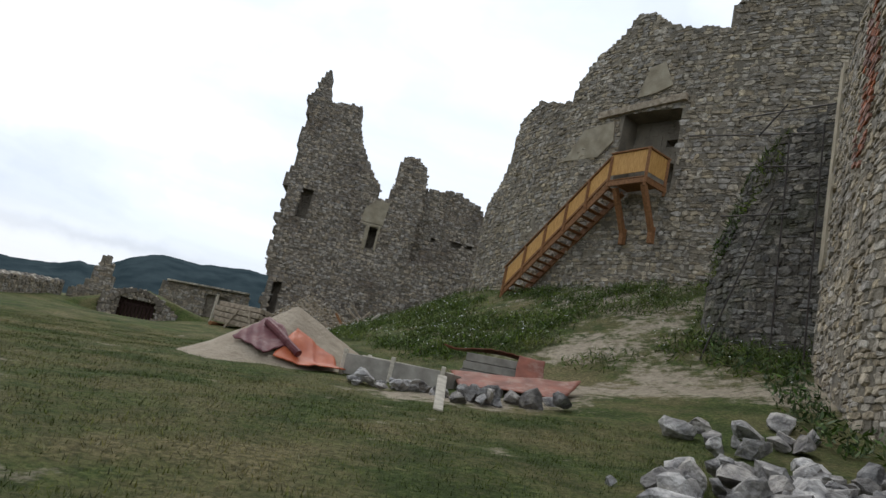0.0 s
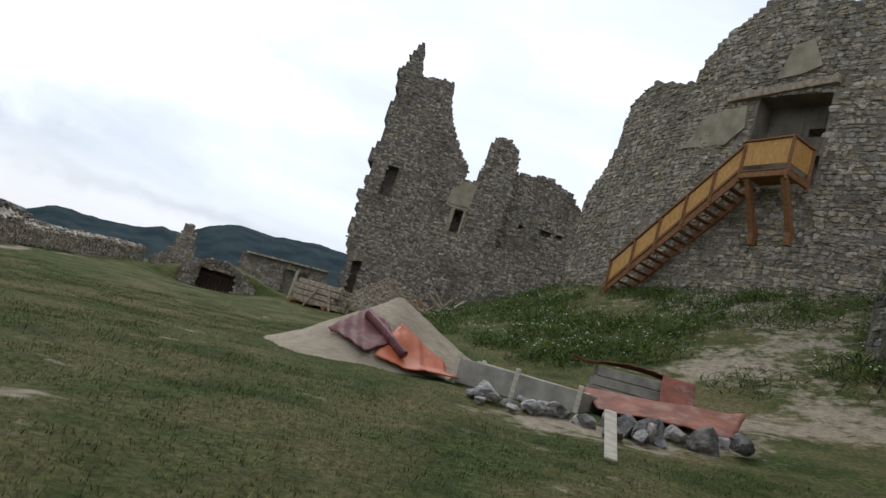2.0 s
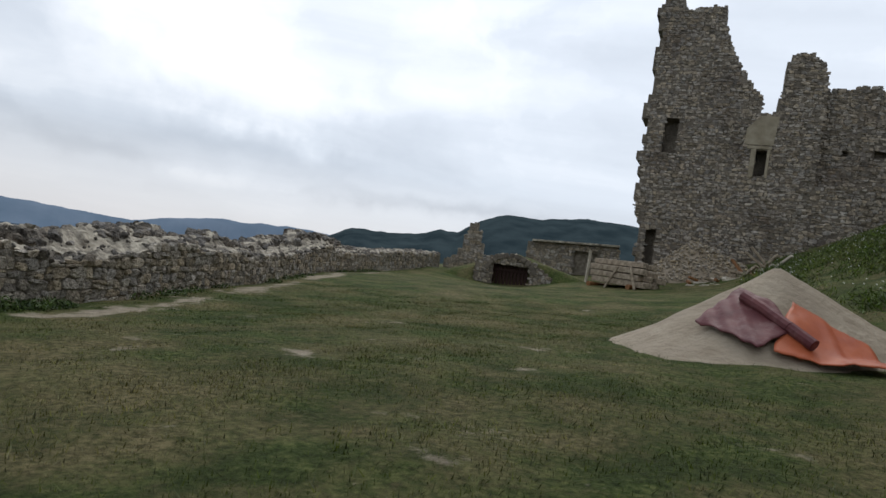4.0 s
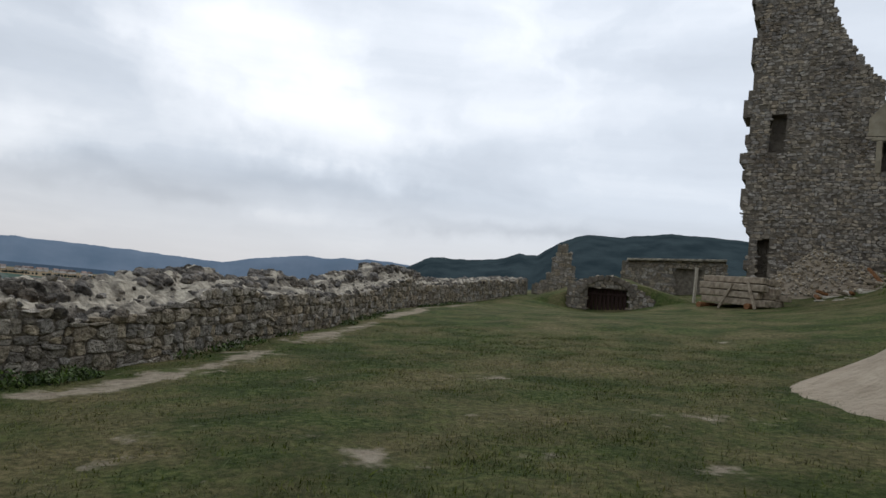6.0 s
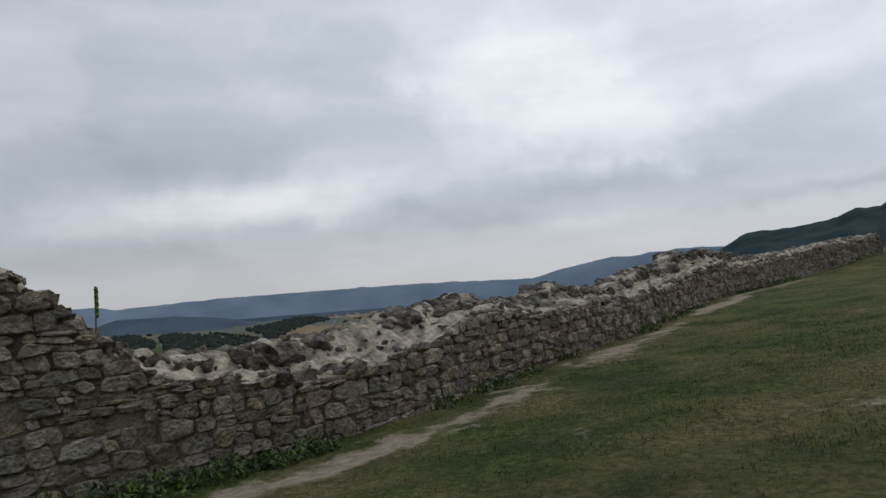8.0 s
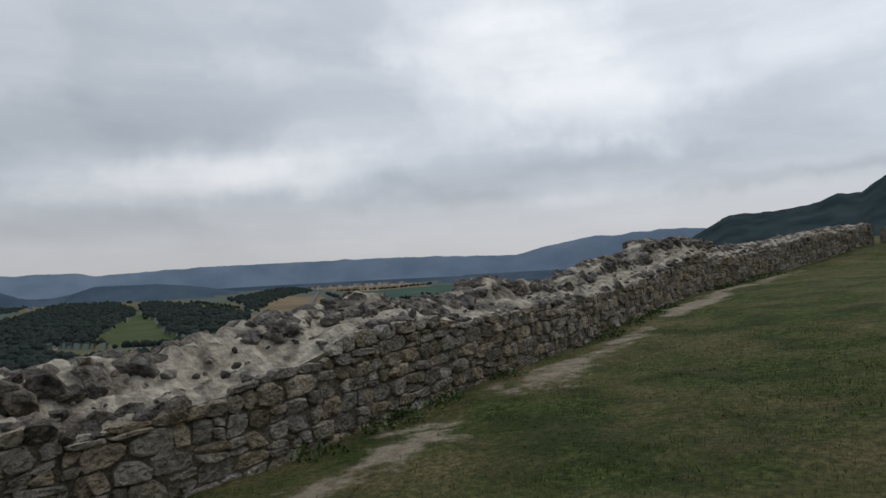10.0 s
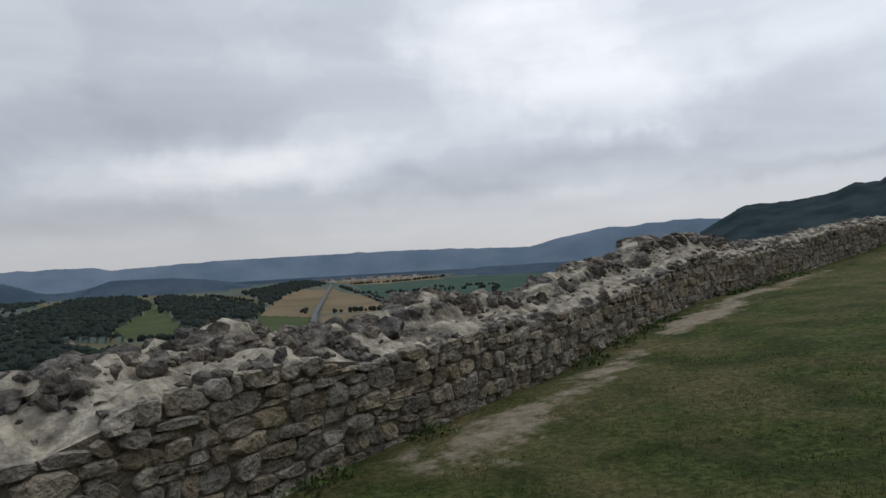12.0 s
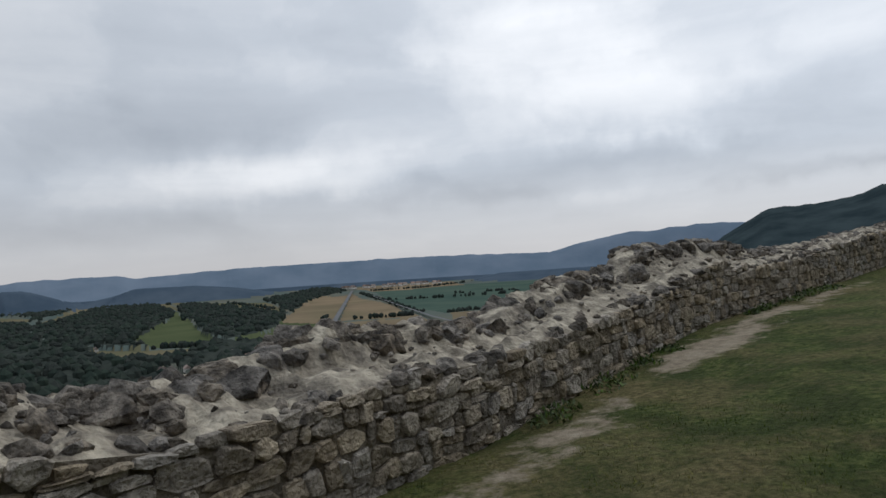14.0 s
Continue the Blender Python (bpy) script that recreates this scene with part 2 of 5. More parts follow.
M_ROAD = material("pale_road", (0.14, 0.145, 0.15), (0.19, 0.195, 0.20), 0.05, bump=0.0)
M_ROOF = material("village_roof", (0.18, 0.13, 0.11), (0.27, 0.21, 0.18), 0.1, bump=0.0, island=0.5)
M_HOUSE = material("village_wall", (0.55, 0.52, 0.48), (0.7, 0.68, 0.64), 0.1, bump=0.0)


def ground_material():
    m = bpy.data.materials.new("courtyard_turf")
    m.use_nodes = True
    n, l = m.node_tree.nodes, m.node_tree.links
    bsdf = n["Principled BSDF"]
    bsdf.inputs["Roughness"].default_value, bsdf.inputs["Specular IOR Level"].default_value = 0.95, 0.1
    geo = n.new("ShaderNodeNewGeometry")

    def noise_tex(scale, detail=6, rough=0.55):
        t = n.new("ShaderNodeTexNoise")
        t.inputs["Scale"].default_value, t.inputs["Detail"].default_value, t.inputs["Roughness"].default_value = scale, detail, rough
        l.new(geo.outputs["Position"], t.inputs["Vector"])
        return t.outputs["Fac"]

    def ramp(src, stops):
        r = n.new("ShaderNodeValToRGB")
        r.color_ramp.elements[0].position, r.color_ramp.elements[0].color = stops[0][0], (*stops[0][1], 1)
        r.color_ramp.elements[1].position, r.color_ramp.elements[1].color = stops[-1][0], (*stops[-1][1], 1)
        for p, c in stops[1:-1]:
            r.color_ramp.elements.new(p).color = (*c, 1)
        l.new(src, r.inputs[0])
        return r.outputs[0]

    def mix(f, a, b):
        x = n.new("ShaderNodeMix")
        x.data_type = "RGBA"
        l.new(f, x.inputs[0])
        l.new(a, x.inputs[6])
        l.new(b, x.inputs[7])
        return x.outputs[2]

    def rng(src, a, b, hi=1.0):
        r = n.new("ShaderNodeMapRange")
        r.inputs["From Min"].default_value, r.inputs["From Max"].default_value, r.inputs["To Max"].default_value = a, b, hi
        l.new(src, r.inputs[0])
        return r.outputs[0]

    fine = ramp(noise_tex(13, 8, 0.75), [(0.38, (0.020, 0.032, 0.009)), (0.5, (0.060, 0.084, 0.022)), (0.64, (0.135, 0.150, 0.052))])
    dry = ramp(noise_tex(14, 8, 0.7), [(0.38, (0.065, 0.058, 0.026)), (0.62, (0.24, 0.195, 0.10))])
    dirt = ramp(noise_tex(6, 8, 0.7), [(0.3, (0.18, 0.148, 0.108)), (0.5, (0.31, 0.262, 0.195)), (0.7, (0.43, 0.375, 0.29))])
    deep = ramp(noise_tex(22, 6, 0.7), [(0.38, (0.014, 0.024, 0.007)), (0.62, (0.06, 0.078, 0.024))])
    fine = mix(rng(noise_tex(1.3, 6, 0.6), 0.44, 0.6, 0.85), fine, deep)
    turf = mix(rng(noise_tex(0.5, 9, 0.72), 0.43, 0.62, 0.85), fine, dry)
    bare = ramp(noise_tex(11, 6, 0.7), [(0.35, (0.16, 0.13, 0.09)), (0.65, (0.33, 0.29, 0.22))])
    turf = mix(rng(noise_tex(1.1, 9, 0.75), 0.64, 0.72, 0.8), turf, bare)
    wear = n.new("ShaderNodeAttribute")
    wear.attribute_name = "wear"
    add = n.new("ShaderNodeMath")
    add.operation = "ADD"
    l.new(wear.outputs["Fac"], add.inputs[0])
    l.new(rng(noise_tex(2.2, 8, 0.7), 0.25, 0.75, 1.0), add.inputs[1])
    turf = mix(rng(add.outputs[0], 0.98, 1.25), turf, dirt)
    l.new(turf, bsdf.inputs["Base Color"])
    bp = n.new("ShaderNodeBump")
    bp.inputs["Strength"].default_value, bp.inputs["Distance"].default_value = 0.8, 0.06
    l.new(noise_tex(16, 8, 0.75), bp.inputs["Height"])
    l.new(bp.outputs[0], bsdf.inputs["Normal"])
    return m


M_TURF = ground_material()


# ---- building helpers ----
def mesh_ob(name, verts, faces, mats, parent=None, label="", idx=None, smooth=False):
    me = bpy.data.meshes.new(name)
    me.from_pydata([tuple(v) for v in verts], [], faces)
    for m in (mats if isinstance(mats, (list, tuple)) else [mats]):
        me.materials.append(m)
    if idx is not None:
        me.polygons.foreach_set("material_index", idx)
    if smooth:
        me.polygons.foreach_set("use_smooth", [True] * len(me.polygons))
    me.update()
    ob = new(name, me)
    if parent:
        ob.parent = parent
    if label:
        ob["label"] = label
    return ob


def bm_ob(name, bm, mat, parent=None, label="", smooth=False):
    me = bpy.data.meshes.new(name)
    bm.to_mesh(me)
    bm.free()
    me.materials.append(mat)
    if smooth:
        me.polygons.foreach_set("use_smooth", [True] * len(me.polygons))
    ob = new(name, me)
    if parent:
        ob.parent = parent
    if label:
        ob["label"] = label
    return ob


def empty(name, loc, label, category, group="", kind="", rz=0.0):
    e = new(name)
    e.matrix_basis = pose(*loc, 0, 0, rz)
    return tagged(e, label, category, group, kind)


def beam_bm(bm, a, b, w, h, up=(0, 0, 1), bevel=0.012):
    """A squared timber from a to b, w wide and h high."""
    a, b = Vector(a), Vector(b)
    d = b - a
    z = d.normalized()
    x = z.cross(Vector(up))
    x = x.normalized() if x.length > 1e-4 else Vector((1, 0, 0))
    y = x.cross(z)
    rot = Matrix((x, y, z)).transposed().to_4x4()
    r = bmesh.ops.create_cube(bm, size=1, matrix=Matrix.Translation((a + b) / 2) @ rot @ Matrix.Diagonal((w, h, d.length, 1)))
    if bevel:
        edges = {e for v in r["verts"] for e in v.link_edges}
        bmesh.ops.bevel(bm, geom=list(edges), offset=bevel, segments=1, affect="EDGES")


def beam(name, a, b, w, h, mat, parent=None, label="", up=(0, 0, 1), bevel=0.012):
    bm = bmesh.new()
    beam_bm(bm, a, b, w, h, up, bevel)
    return bm_ob(name, bm, mat, parent, label)


def tube(name, a, b, r, mat, parent=None, label=""):
    bm = bmesh.new()
    a, b = Vector(a), Vector(b)
    rot = (b - a).to_track_quat("Z", "Y").to_matrix().to_4x4()
    bmesh.ops.create_cone(bm, cap_ends=True, segments=10, radius1=r, radius2=r, depth=(b - a).length,
                          matrix=Matrix.Translation((a + b) / 2) @ rot)
    return bm_ob(name, bm, mat, parent, label)


def interp(table, u):
    return float(np.interp(u, [p[0] for p in table], [p[1] for p in table]))


class Line:
    """A polyline in plan: u metres along it gives the place, the way and the normal to its right."""
    def __init__(self, pts):
        self.p = np.array(pts, float)
        self.u = np.r_[0, np.cumsum(np.hypot(*np.diff(self.p, axis=0).T))]

    def at(self, u):
        x, y = np.interp(u, self.u, self.p[:, 0]), np.interp(u, self.u, self.p[:, 1])
        e = 0.6
        tx = np.interp(u + e, self.u, self.p[:, 0]) - np.interp(u - e, self.u, self.p[:, 0])
        ty = np.interp(u + e, self.u, self.p[:, 1]) - np.interp(u - e, self.u, self.p[:, 1])
        k = math.hypot(tx, ty) or 1
        return np.array([x, y]), np.array([tx, ty]) / k, np.array([ty, -tx]) / k

    def point(self, u, z, out=0.0):
        p, t, nrm = self.at(u)
        return (p[0] + nrm[0] * out, p[1] + nrm[1] * out, z)


def ground_offset(x, y):
    d = np.hypot(CTRL[:, 0] - x, CTRL[:, 1] - y)
    return float((np.where(d > 0, d ** 2 * np.log(np.maximum(d, 1e-6)), 0) * TPS[:-3]).sum() + TPS[-3] + TPS[-2] * x + TPS[-1] * y)


# places in plan where the ground leaves its even slope, and by how much
CTRL3 = [(0, 0, -0.2), (-5, 5, 0), (-10, 10, 0), (0, 9, 0), (-4, 15, 0), (-8, 22, 0), (-16, 24, 0), (-12, 32, -0.05),
         (-22, 24, 0), (-1.2, 33.5, 4.0), (1.1, 31.5, 4.3), (6.5, 26.5, 4.7), (5.4, 20.3, 2.3), (7.2, 17.5, 1.9), (6.2, 14.7, 1.3),
         (5.4, 10.7, 0.4), (0.4, 16.5, 0.38), (2.3, 16.9, 0.62), (2.7, 21.9, 2.1), (-5.3, 29.5, 1.3), (-12.7, 46, 1.2), (-8.9, 46.8, 2.4),
         (-3.9, 47.8, 4.8), (-3, 37, 4.0), (-21.5, 37.0, -0.75), (-19, 38, -0.2), (-16.5, 38.5, -0.15), (-12.2, 42, 0.5), (4, 8, 0.1),
         (1, 5, 0), (-14, 3, 0), (-10, -6, 0), (10, -4, 0.3), (12, 12, 1.4), (-26, 36, 0), (-24, 48, 0), (-8, 36, 1.0), (12, 24, 4.6), (-18, 52, 0.4),
         (-14.4, 8, -0.08), (-15.0, 10, -0.17), (-15.9, 12.4, -0.17), (-17.0, 14.4, -0.15), (-18.4, 17, -0.18), (-20.2, 20, -0.16), (-22.4, 24, -0.12)]
CTRL = np.array(CTRL3, float)


def _tps():
    p = CTRL[:, :2]
    d = np.hypot(p[:, None, 0] - p[None, :, 0], p[:, None, 1] - p[None, :, 1])
    k = np.where(d > 0, d ** 2 * np.log(np.maximum(d, 1e-6)), 0) + 2.0 * np.eye(len(p))
    q = np.c_[np.ones(len(p)), p]
    a = np.block([[k, q], [q.T, np.zeros((3, 3))]])
    return np.linalg.solve(a, np.r_[CTRL[:, 2], 0, 0, 0])


TPS = _tps()


def gz(x, y):
    return 0.842 + 0.049 * x + 0.079 * y + ground_offset(x, y)


def stone_geo(rng, w, h, d, rough=0.18):
    """Eight corners back to front of one rubble stone: x along, y up, z out."""
    j = lambda k: (rng.random() - 0.5) * k
    v = []
    for zz, s in ((-d * 0.6, 1.0), (d * 0.55, 1.0), (d, 0.66)):
        for sx, sy in ((-1, -1), (1, -1), (1, 1), (-1, 1)):
            v.append((sx * w / 2 * s + j(w * rough), sy * h / 2 * s + j(h * rough), zz + (j(d * 0.7) if zz > 0 else 0)))
    f = []
    for k in (0, 4):
        for i in range(4):
            f.append((k + i, k + (i + 1) % 4, k + 4 + (i + 1) % 4, k + 4 + i))
    f.append((8, 9, 10, 11))
    return v, f


def rock_geo(rng, sx, sy, sz, sub=1, cut=0.32, rough=0.045):
    bm = bmesh.new()
    bmesh.ops.create_icosphere(bm, subdivisions=sub + 1, radius=0.5)
    seed = Vector((rng.random() * 50, rng.random() * 50, rng.random() * 50))
    planes = []
    for _ in range(11):
        n = Vector((rng.gauss(0, 1), rng.gauss(0, 1), rng.gauss(0, 1))).normalized()
        planes.append((n, 0.5 - rng.random() * cut * 0.75 - 0.05))
    for v in bm.verts:
        for n, k in planes:
            over = v.co.dot(n) - k
            if over > 0:
                v.co -= n * over
        v.co += v.co.normalized() * (noise.noise(v.co * 4 + seed) + 0.5 * noise.noise(v.co * 9 + seed)) * rough
        v.co = Vector((v.co.x * sx, v.co.y * sy, v.co.z * sz))
    vs, fs = [tuple(v.co) for v in bm.verts], [tuple(q.index for q in f.verts) for f in bm.faces]
    bm.free()
    return vs, fs


def course_cells(rng, u0, u1, h0, h1, wide=1.0):
    """Roughly coursed rubble: outlines in (u, h)."""
    cells, h, row = [], h0, 0
    wave = lambda u, k: wide * (0.085 * noise.noise(Vector((u * 0.8 / wide, k * 3.3, 5))) + 0.035 * noise.noise(Vector((u * 3.1 / wide, k * 7.3, 8))))
    while h < h1:
        tall = rng.uniform(0.09, 0.20) * wide
        u = u0 - rng.random() * 0.3
        while u < u1:
            w = (rng.uniform(0.10, 0.24) + (rng.random() ** 2) * 0.22) * wide
            a, b = u, u + w
            lo = [h + wave(a, row), h + wave(b, row)]
            hi = [h + tall + wave(a, row + 1), h + tall + wave(b, row + 1)]
            bands = [(0.0, 1.0)]
            if rng.random() < 0.26:
                cut = rng.uniform(0.3, 0.7)
                bands = [(0.0, cut), (cut, 1.0)]
            for f0, f1 in bands:
                sk, drop = rng.gauss(0, 0.035) * wide, rng.gauss(0, 0.012) * wide
                q = [(a + rng.gauss(0, 0.02) * wide, lo[0] + (hi[0] - lo[0]) * f0), (b + rng.gauss(0, 0.02) * wide, lo[1] + (hi[1] - lo[1]) * f0),
                     (b + sk, lo[1] + (hi[1] - lo[1]) * f1 + drop), (a + sk, lo[0] + (hi[0] - lo[0]) * f1 - drop)]
                poly = []
                for k in range(4):
                    p = q[k]
                    for o in (q[k - 1], q[(k + 1) % 4]):
                        c = rng.uniform(0.05, 0.42)
                        poly.append((p[0] + (o[0] - p[0]) * c, p[1] + (o[1] - p[1]) * c))
                mu, mh = sum(p[0] for p in poly) / 8, sum(p[1] for p in poly) / 8
                cells.append((mu, mh, [(p[0] - mu, p[1] - mh) for p in poly]))
            u = b
        h += tall
        row += 1
    return cells


def cell_stone(rng, poly, d, gap=0.012):
    """A stone with this outline, x along, y up, z out, standing d proud."""
    n = len(poly)
    r = max(0.04, sum(math.hypot(*p) for p in poly) / n)
    k0, k1 = max(0.5, 1 - gap / r), 0.76 + rng.random() * 0.12
    tu, tz = rng.gauss(0, 0.07), rng.gauss(0, 0.07)
    v = [(p[0] * k0, p[1] * k0, -0.06) for p in poly]
    v += [(p[0] * k0 * (0.97 + rng.random() * 0.05), p[1] * k0 * (0.97 + rng.random() * 0.05), d * (0.5 + 0.3 * rng.random())) for p in poly]
    v += [(p[0] * k0 * k1, p[1] * k0 * k1, d + p[0] * tu + p[1] * tz + rng.gauss(0, d * 0.12)) for p in poly]
    f = [(a + i, a + (i + 1) % n, a + n + (i + 1) % n, a + n + i) for a in (0, n) for i in range(n)]
    return v, f + [tuple(range(2 * n, 3 * n))]


class Heap:
    """Collects the geometry of one joined mesh."""
    def __init__(self):
        self.v, self.f, self.i = [], [], []

    def add(self, vs, fs, m=None, idx=0):
        k = len(self.v)
        self.v += [tuple(m @ Vector(v)) for v in vs] if m else [tuple(v) for v in vs]
        self.f += [tuple(a + k for a in f) for f in fs]
        self.i += [idx] * len(fs)


def ruin_wall(name, label, line, u0, u1, top, bottom, thick, holes=(), step=0.25, mats=(None, None), stone=(0.26, 0.165), seed=1,
              ragged=0.25, stones=True, flat=False, category="ruined wall", left=None, rise=0.0):
    """A ragged masonry wall. holes: (u0, u1, z0, z1, depth or None for right through). left(z): where its left end lies."""
    rng = random.Random(seed)
    core, face = Heap(), Heap()
    root = empty(name, line.point((u0 + u1) / 2, bottom((u0 + u1) / 2)), label, category, kind="structure")
    inv = Matrix.Translation(-root.matrix_basis.translation)
    cols = int((u1 - u0) / step)
    su = (u1 - u0) / cols
    tops = {}

    def solid(u, z):
        if u < u0 or u > u1 or z > interp(top, u) or z < bottom(u) - 0.3 or (left and u < left(z)):
            return None
        for a, b, c, d, deep in holes:
            if a <= u <= b and c <= z <= d:
                return None
        return True

    for i in range(cols):
        a, b = u0 + i * su, u0 + (i + 1) * su
        um = (a + b) / 2
        zt = interp(top, um) + (rng.random() - 0.6) * ragged
        tops[i] = zt
        zb = bottom(um) - 0.6
        cuts = sorted({zb, zt, *[z for h in holes if h[0] <= um <= h[1] for z in (h[2], h[3]) if zb < z < zt],
                       *([zb + k * 0.5 for k in range(1, 80) if zb + k * 0.5 < zt] if left else [])})
        for c, d in zip(cuts[:-1], cuts[1:]):
            zm = (c + d) / 2
            if left and um < left(zm) + (rng.random() - 0.5) * 0.3:
                continue
            front = 0.0
            gone = False
            for h in holes:
                if h[0] <= um <= h[1] and h[2] <= zm <= h[3]:
                    gone, front = h[4] is None, (h[4] or 0)
            if gone:
                continue
            front += (rng.random() - 0.5) * 0.05
            q = [line.point(a, c, -front), line.point(b, c, -front), line.point(b, c, -thick), line.point(a, c, -thick),
                 line.point(a, d, -front), line.point(b, d, -front), line.point(b, d, -thick), line.point(a, d, -thick)]
            core.add(q, [(0, 1, 5, 4), (1, 2, 6, 5), (2, 3, 7, 6), (3, 0, 4, 7), (4, 5, 6, 7), (3, 2, 1, 0)], inv)
    mesh_ob("masonry_core", core.v, core.f, mats[0], root)
    if stones:
        zmin = min(bottom(u0), bottom(u1), bottom((u0 + u1) / 2)) - 0.2
        zmax = max(p[1] for p in top)
        for uc, zc, cell in course_cells(rng, u0, u1, zmin, zmax, stone[0] / 0.24):
            if solid(uc, zc) and solid(uc, zc + stone[1] * 0.3) and solid(uc - stone[0] * 0.35, zc) and rng.random() < 0.93:
                p, t, nrm = line.at(uc)
                m = Matrix(((t[0], 0, nrm[0], p[0]), (t[1], 0, nrm[1], p[1]), (0, 1, 0, zc), (0, 0, 0, 1)))
                face.add(*cell_stone(rng, cell, 0.01 + rng.random() * 0.05, 0.006), inv @ m)
        for i in range(cols):   # loose stones along the broken top
            if rng.random() < 0.8:
                um = u0 + (i + rng.random()) * su
                if left and um < left(tops[i] - 0.1):
                    continue
                s = 0.14 + rng.random() * 0.26
                vs, fs = rock_geo(rng, s * 1.3, s, s * 0.8, 0)
                face.add(vs, fs, inv @ Matrix.Translation(line.point(um, tops[i] - 0.02, -rng.random() * thick)) @ pose(0, 0, 0, 0, 0, rng.random() * 360))
        tagged(mesh_ob("face_stones", face.v, face.f, mats[1], root), kind="stuff")
    return root


# ---- ground ----
WALL = Line([(-13.6, 1), (-13.9, 4), (-14.6, 7), (-15.3, 9.7), (-16.1, 11.8), (-17.1, 13.6), (-18.4, 16.1), (-19.8, 18.5), (-21.2, 21),
             (-22.8, 24.2), (-25.3, 31.5), (-27, 38)])
WSAMP = np.array([WALL.point(u, 0)[:2] for u in np.arange(0, 39.6, 0.25)])
WNORM = np.array([WALL.at(u)[2] for u in np.arange(0, 39.6, 0.25)])


def wall_distance(x, y):
    """How far a place lies inside the parapet's face, and the place along it."""
    d = np.hypot(WSAMP[:, 0] - x, WSAMP[:, 1] - y)
    k = int(d.argmin())
    return float((x - WSAMP[k, 0]) * WNORM[k, 0] + (y - WSAMP[k, 1]) * WNORM[k, 1]), k * 0.25


TRACK = Line([(8, 13), (5, 15.5), (2.6, 16.6), (1.2, 16.2), (0.5, 13.8), (-2, 12.5)])


def bump_at(x, y, s):
    return noise.noise(Vector((x * s, y * s, 3.7)))


STRIP = [(7, 1.4), (10, 1.15), (12, 1.05), (14, 0.95), (17, 0.8), (21, 0.8), (31, 0.6)]
STRIP_W = [(7, 0.9), (11.5, 0.95), (12.5, 1.5), (14.2, 1.4), (15, 0.95), (31, 0.8)]
WORN = [(-5.7, 7.7, 0.28), (-5.1, 6.6, 0.28), (-4.5, 6.1, 0.28), (-1.9, 10.3, 0.28), (-2.9, 12.3, 0.28), (-2.7, 3.9, 0.28), (-0.0, 8.0, 0.28), (-2.5, 10.4, 0.28), (-1.4, 8.6, 0.28), (-11.3, 13.7, 0.4), (-7.2, 11.3, 0.4), (-10.5, 21.2, 0.4), (-9.0, 9.6, 0.4)]


def wear_at(x, y):
    d, u = wall_distance(x, y)
    w = 0.0
    if 7.5 < u < 31 and 0.1 < d < 3:
        # the trodden strip at the foot of the parapet comes and goes
        strip = 1 - abs(d - interp(STRIP, u) - 0.3 * bump_at(x, y, 0.7)) / interp(STRIP_W, u)
        w = max(w, strip * (0.72 + 0.7 * bump_at(u, 5, 0.45)))
    for px, py, pr in WORN:
        q = math.hypot(x - px, y - py) / pr
        if q < 1.6:
            w = max(w, 0.62 - 0.3 * q + 0.35 * bump_at(x, y, 3.5))
    e = np.hypot(TRACK_S[:, 0] - x, TRACK_S[:, 1] - y).min()
    w = max(w, 0.95 - e / 1.8)
    bank = ground_offset(x, y)
    if bank > 0.9 and y < 36 and x > -4:
        w = max(w, (0.5 if x > 0.8 else 0.3) + 0.4 * bump_at(x, y, 0.5))
    w = max(w, 0.14 * (bump_at(x, y, 0.33) > 0.18) + 0.35 * max(0, bump_at(x + 9, y, 0.8)) * (y < 14))
    return max(0.0, min(1.0, w))


TRACK_S = np.array([TRACK.point(u, 0)[:2] for u in np.arange(0, TRACK.u[-1], 0.2)])


def build_ground():
    xs = np.r_[np.arange(-34, -24, 0.5), np.arange(-24, 9, 0.2), np.arange(9, 26, 0.8)]
    ys = np.r_[np.arange(-14, 2, 0.5), np.arange(2, 30, 0.2), np.arange(30, 66, 0.5)]
    vs, wear = [], []
    for y in ys:
        for x in xs:
            z = gz(x, y)
            d, u = wall_distance(x, y)
            if d < -1.0 and u > 0.1 and u < 39:
                z -= (-1.0 - d) * 1.1
            z += 0.05 * bump_at(x, y, 0.9) + 0.02 * bump_at(x, y, 3.1)
            vs.append((x, y, z))
            wear.append(wear_at(x, y))
    nx = len(xs)
    fs = [(j * nx + i, j * nx + i + 1, (j + 1) * nx + i + 1, (j + 1) * nx + i) for j in range(len(ys) - 1) for i in range(nx - 1)]
    ob = mesh_ob("ground", vs, fs, M_TURF, smooth=True)
    ob.data.attributes.new("wear", "FLOAT", "POINT").data.foreach_set("value", wear)
    tagged(ob, "sloping courtyard turf with dry patches and trodden dirt", "grass ground", kind="structure")


build_ground()

# ---- valley and hills ----
EYE = Vector((-13, 14.7, 2.9))
NEAR_RIDGE = [(-180, 3), (-60, 4), (0, 5), (19, 5.9), (23, 6), (24.5, 5.8), (27, 5.4), (29.6, 5.45), (31.6, 4.65), (33.4, 3.4), (34.8, 3.45),
              (36.6, 2.8), (39.2, 2.45), (42.1, 2.42), (43.5, 1.7), (45.5, 0.6), (48, -1.5), (50, -3), (180, -3)]
FAR_RIDGE = [(-180, 1), (40, 1.2), (44.6, 1.62), (47.5, 1.7), (51, 1.4), (52.6, 1.46), (56.4, 0.82), (59, 0.2), (63.5, 0.37), (68.8, 0.5),
             (77.3, 0.5), (84.5, 0.46), (91.5, 0.18), (94, 0.46), (98, 0.45), (103, 0.18), (120, 0.6), (180, 1)]
FLOOR_Z = -115.0


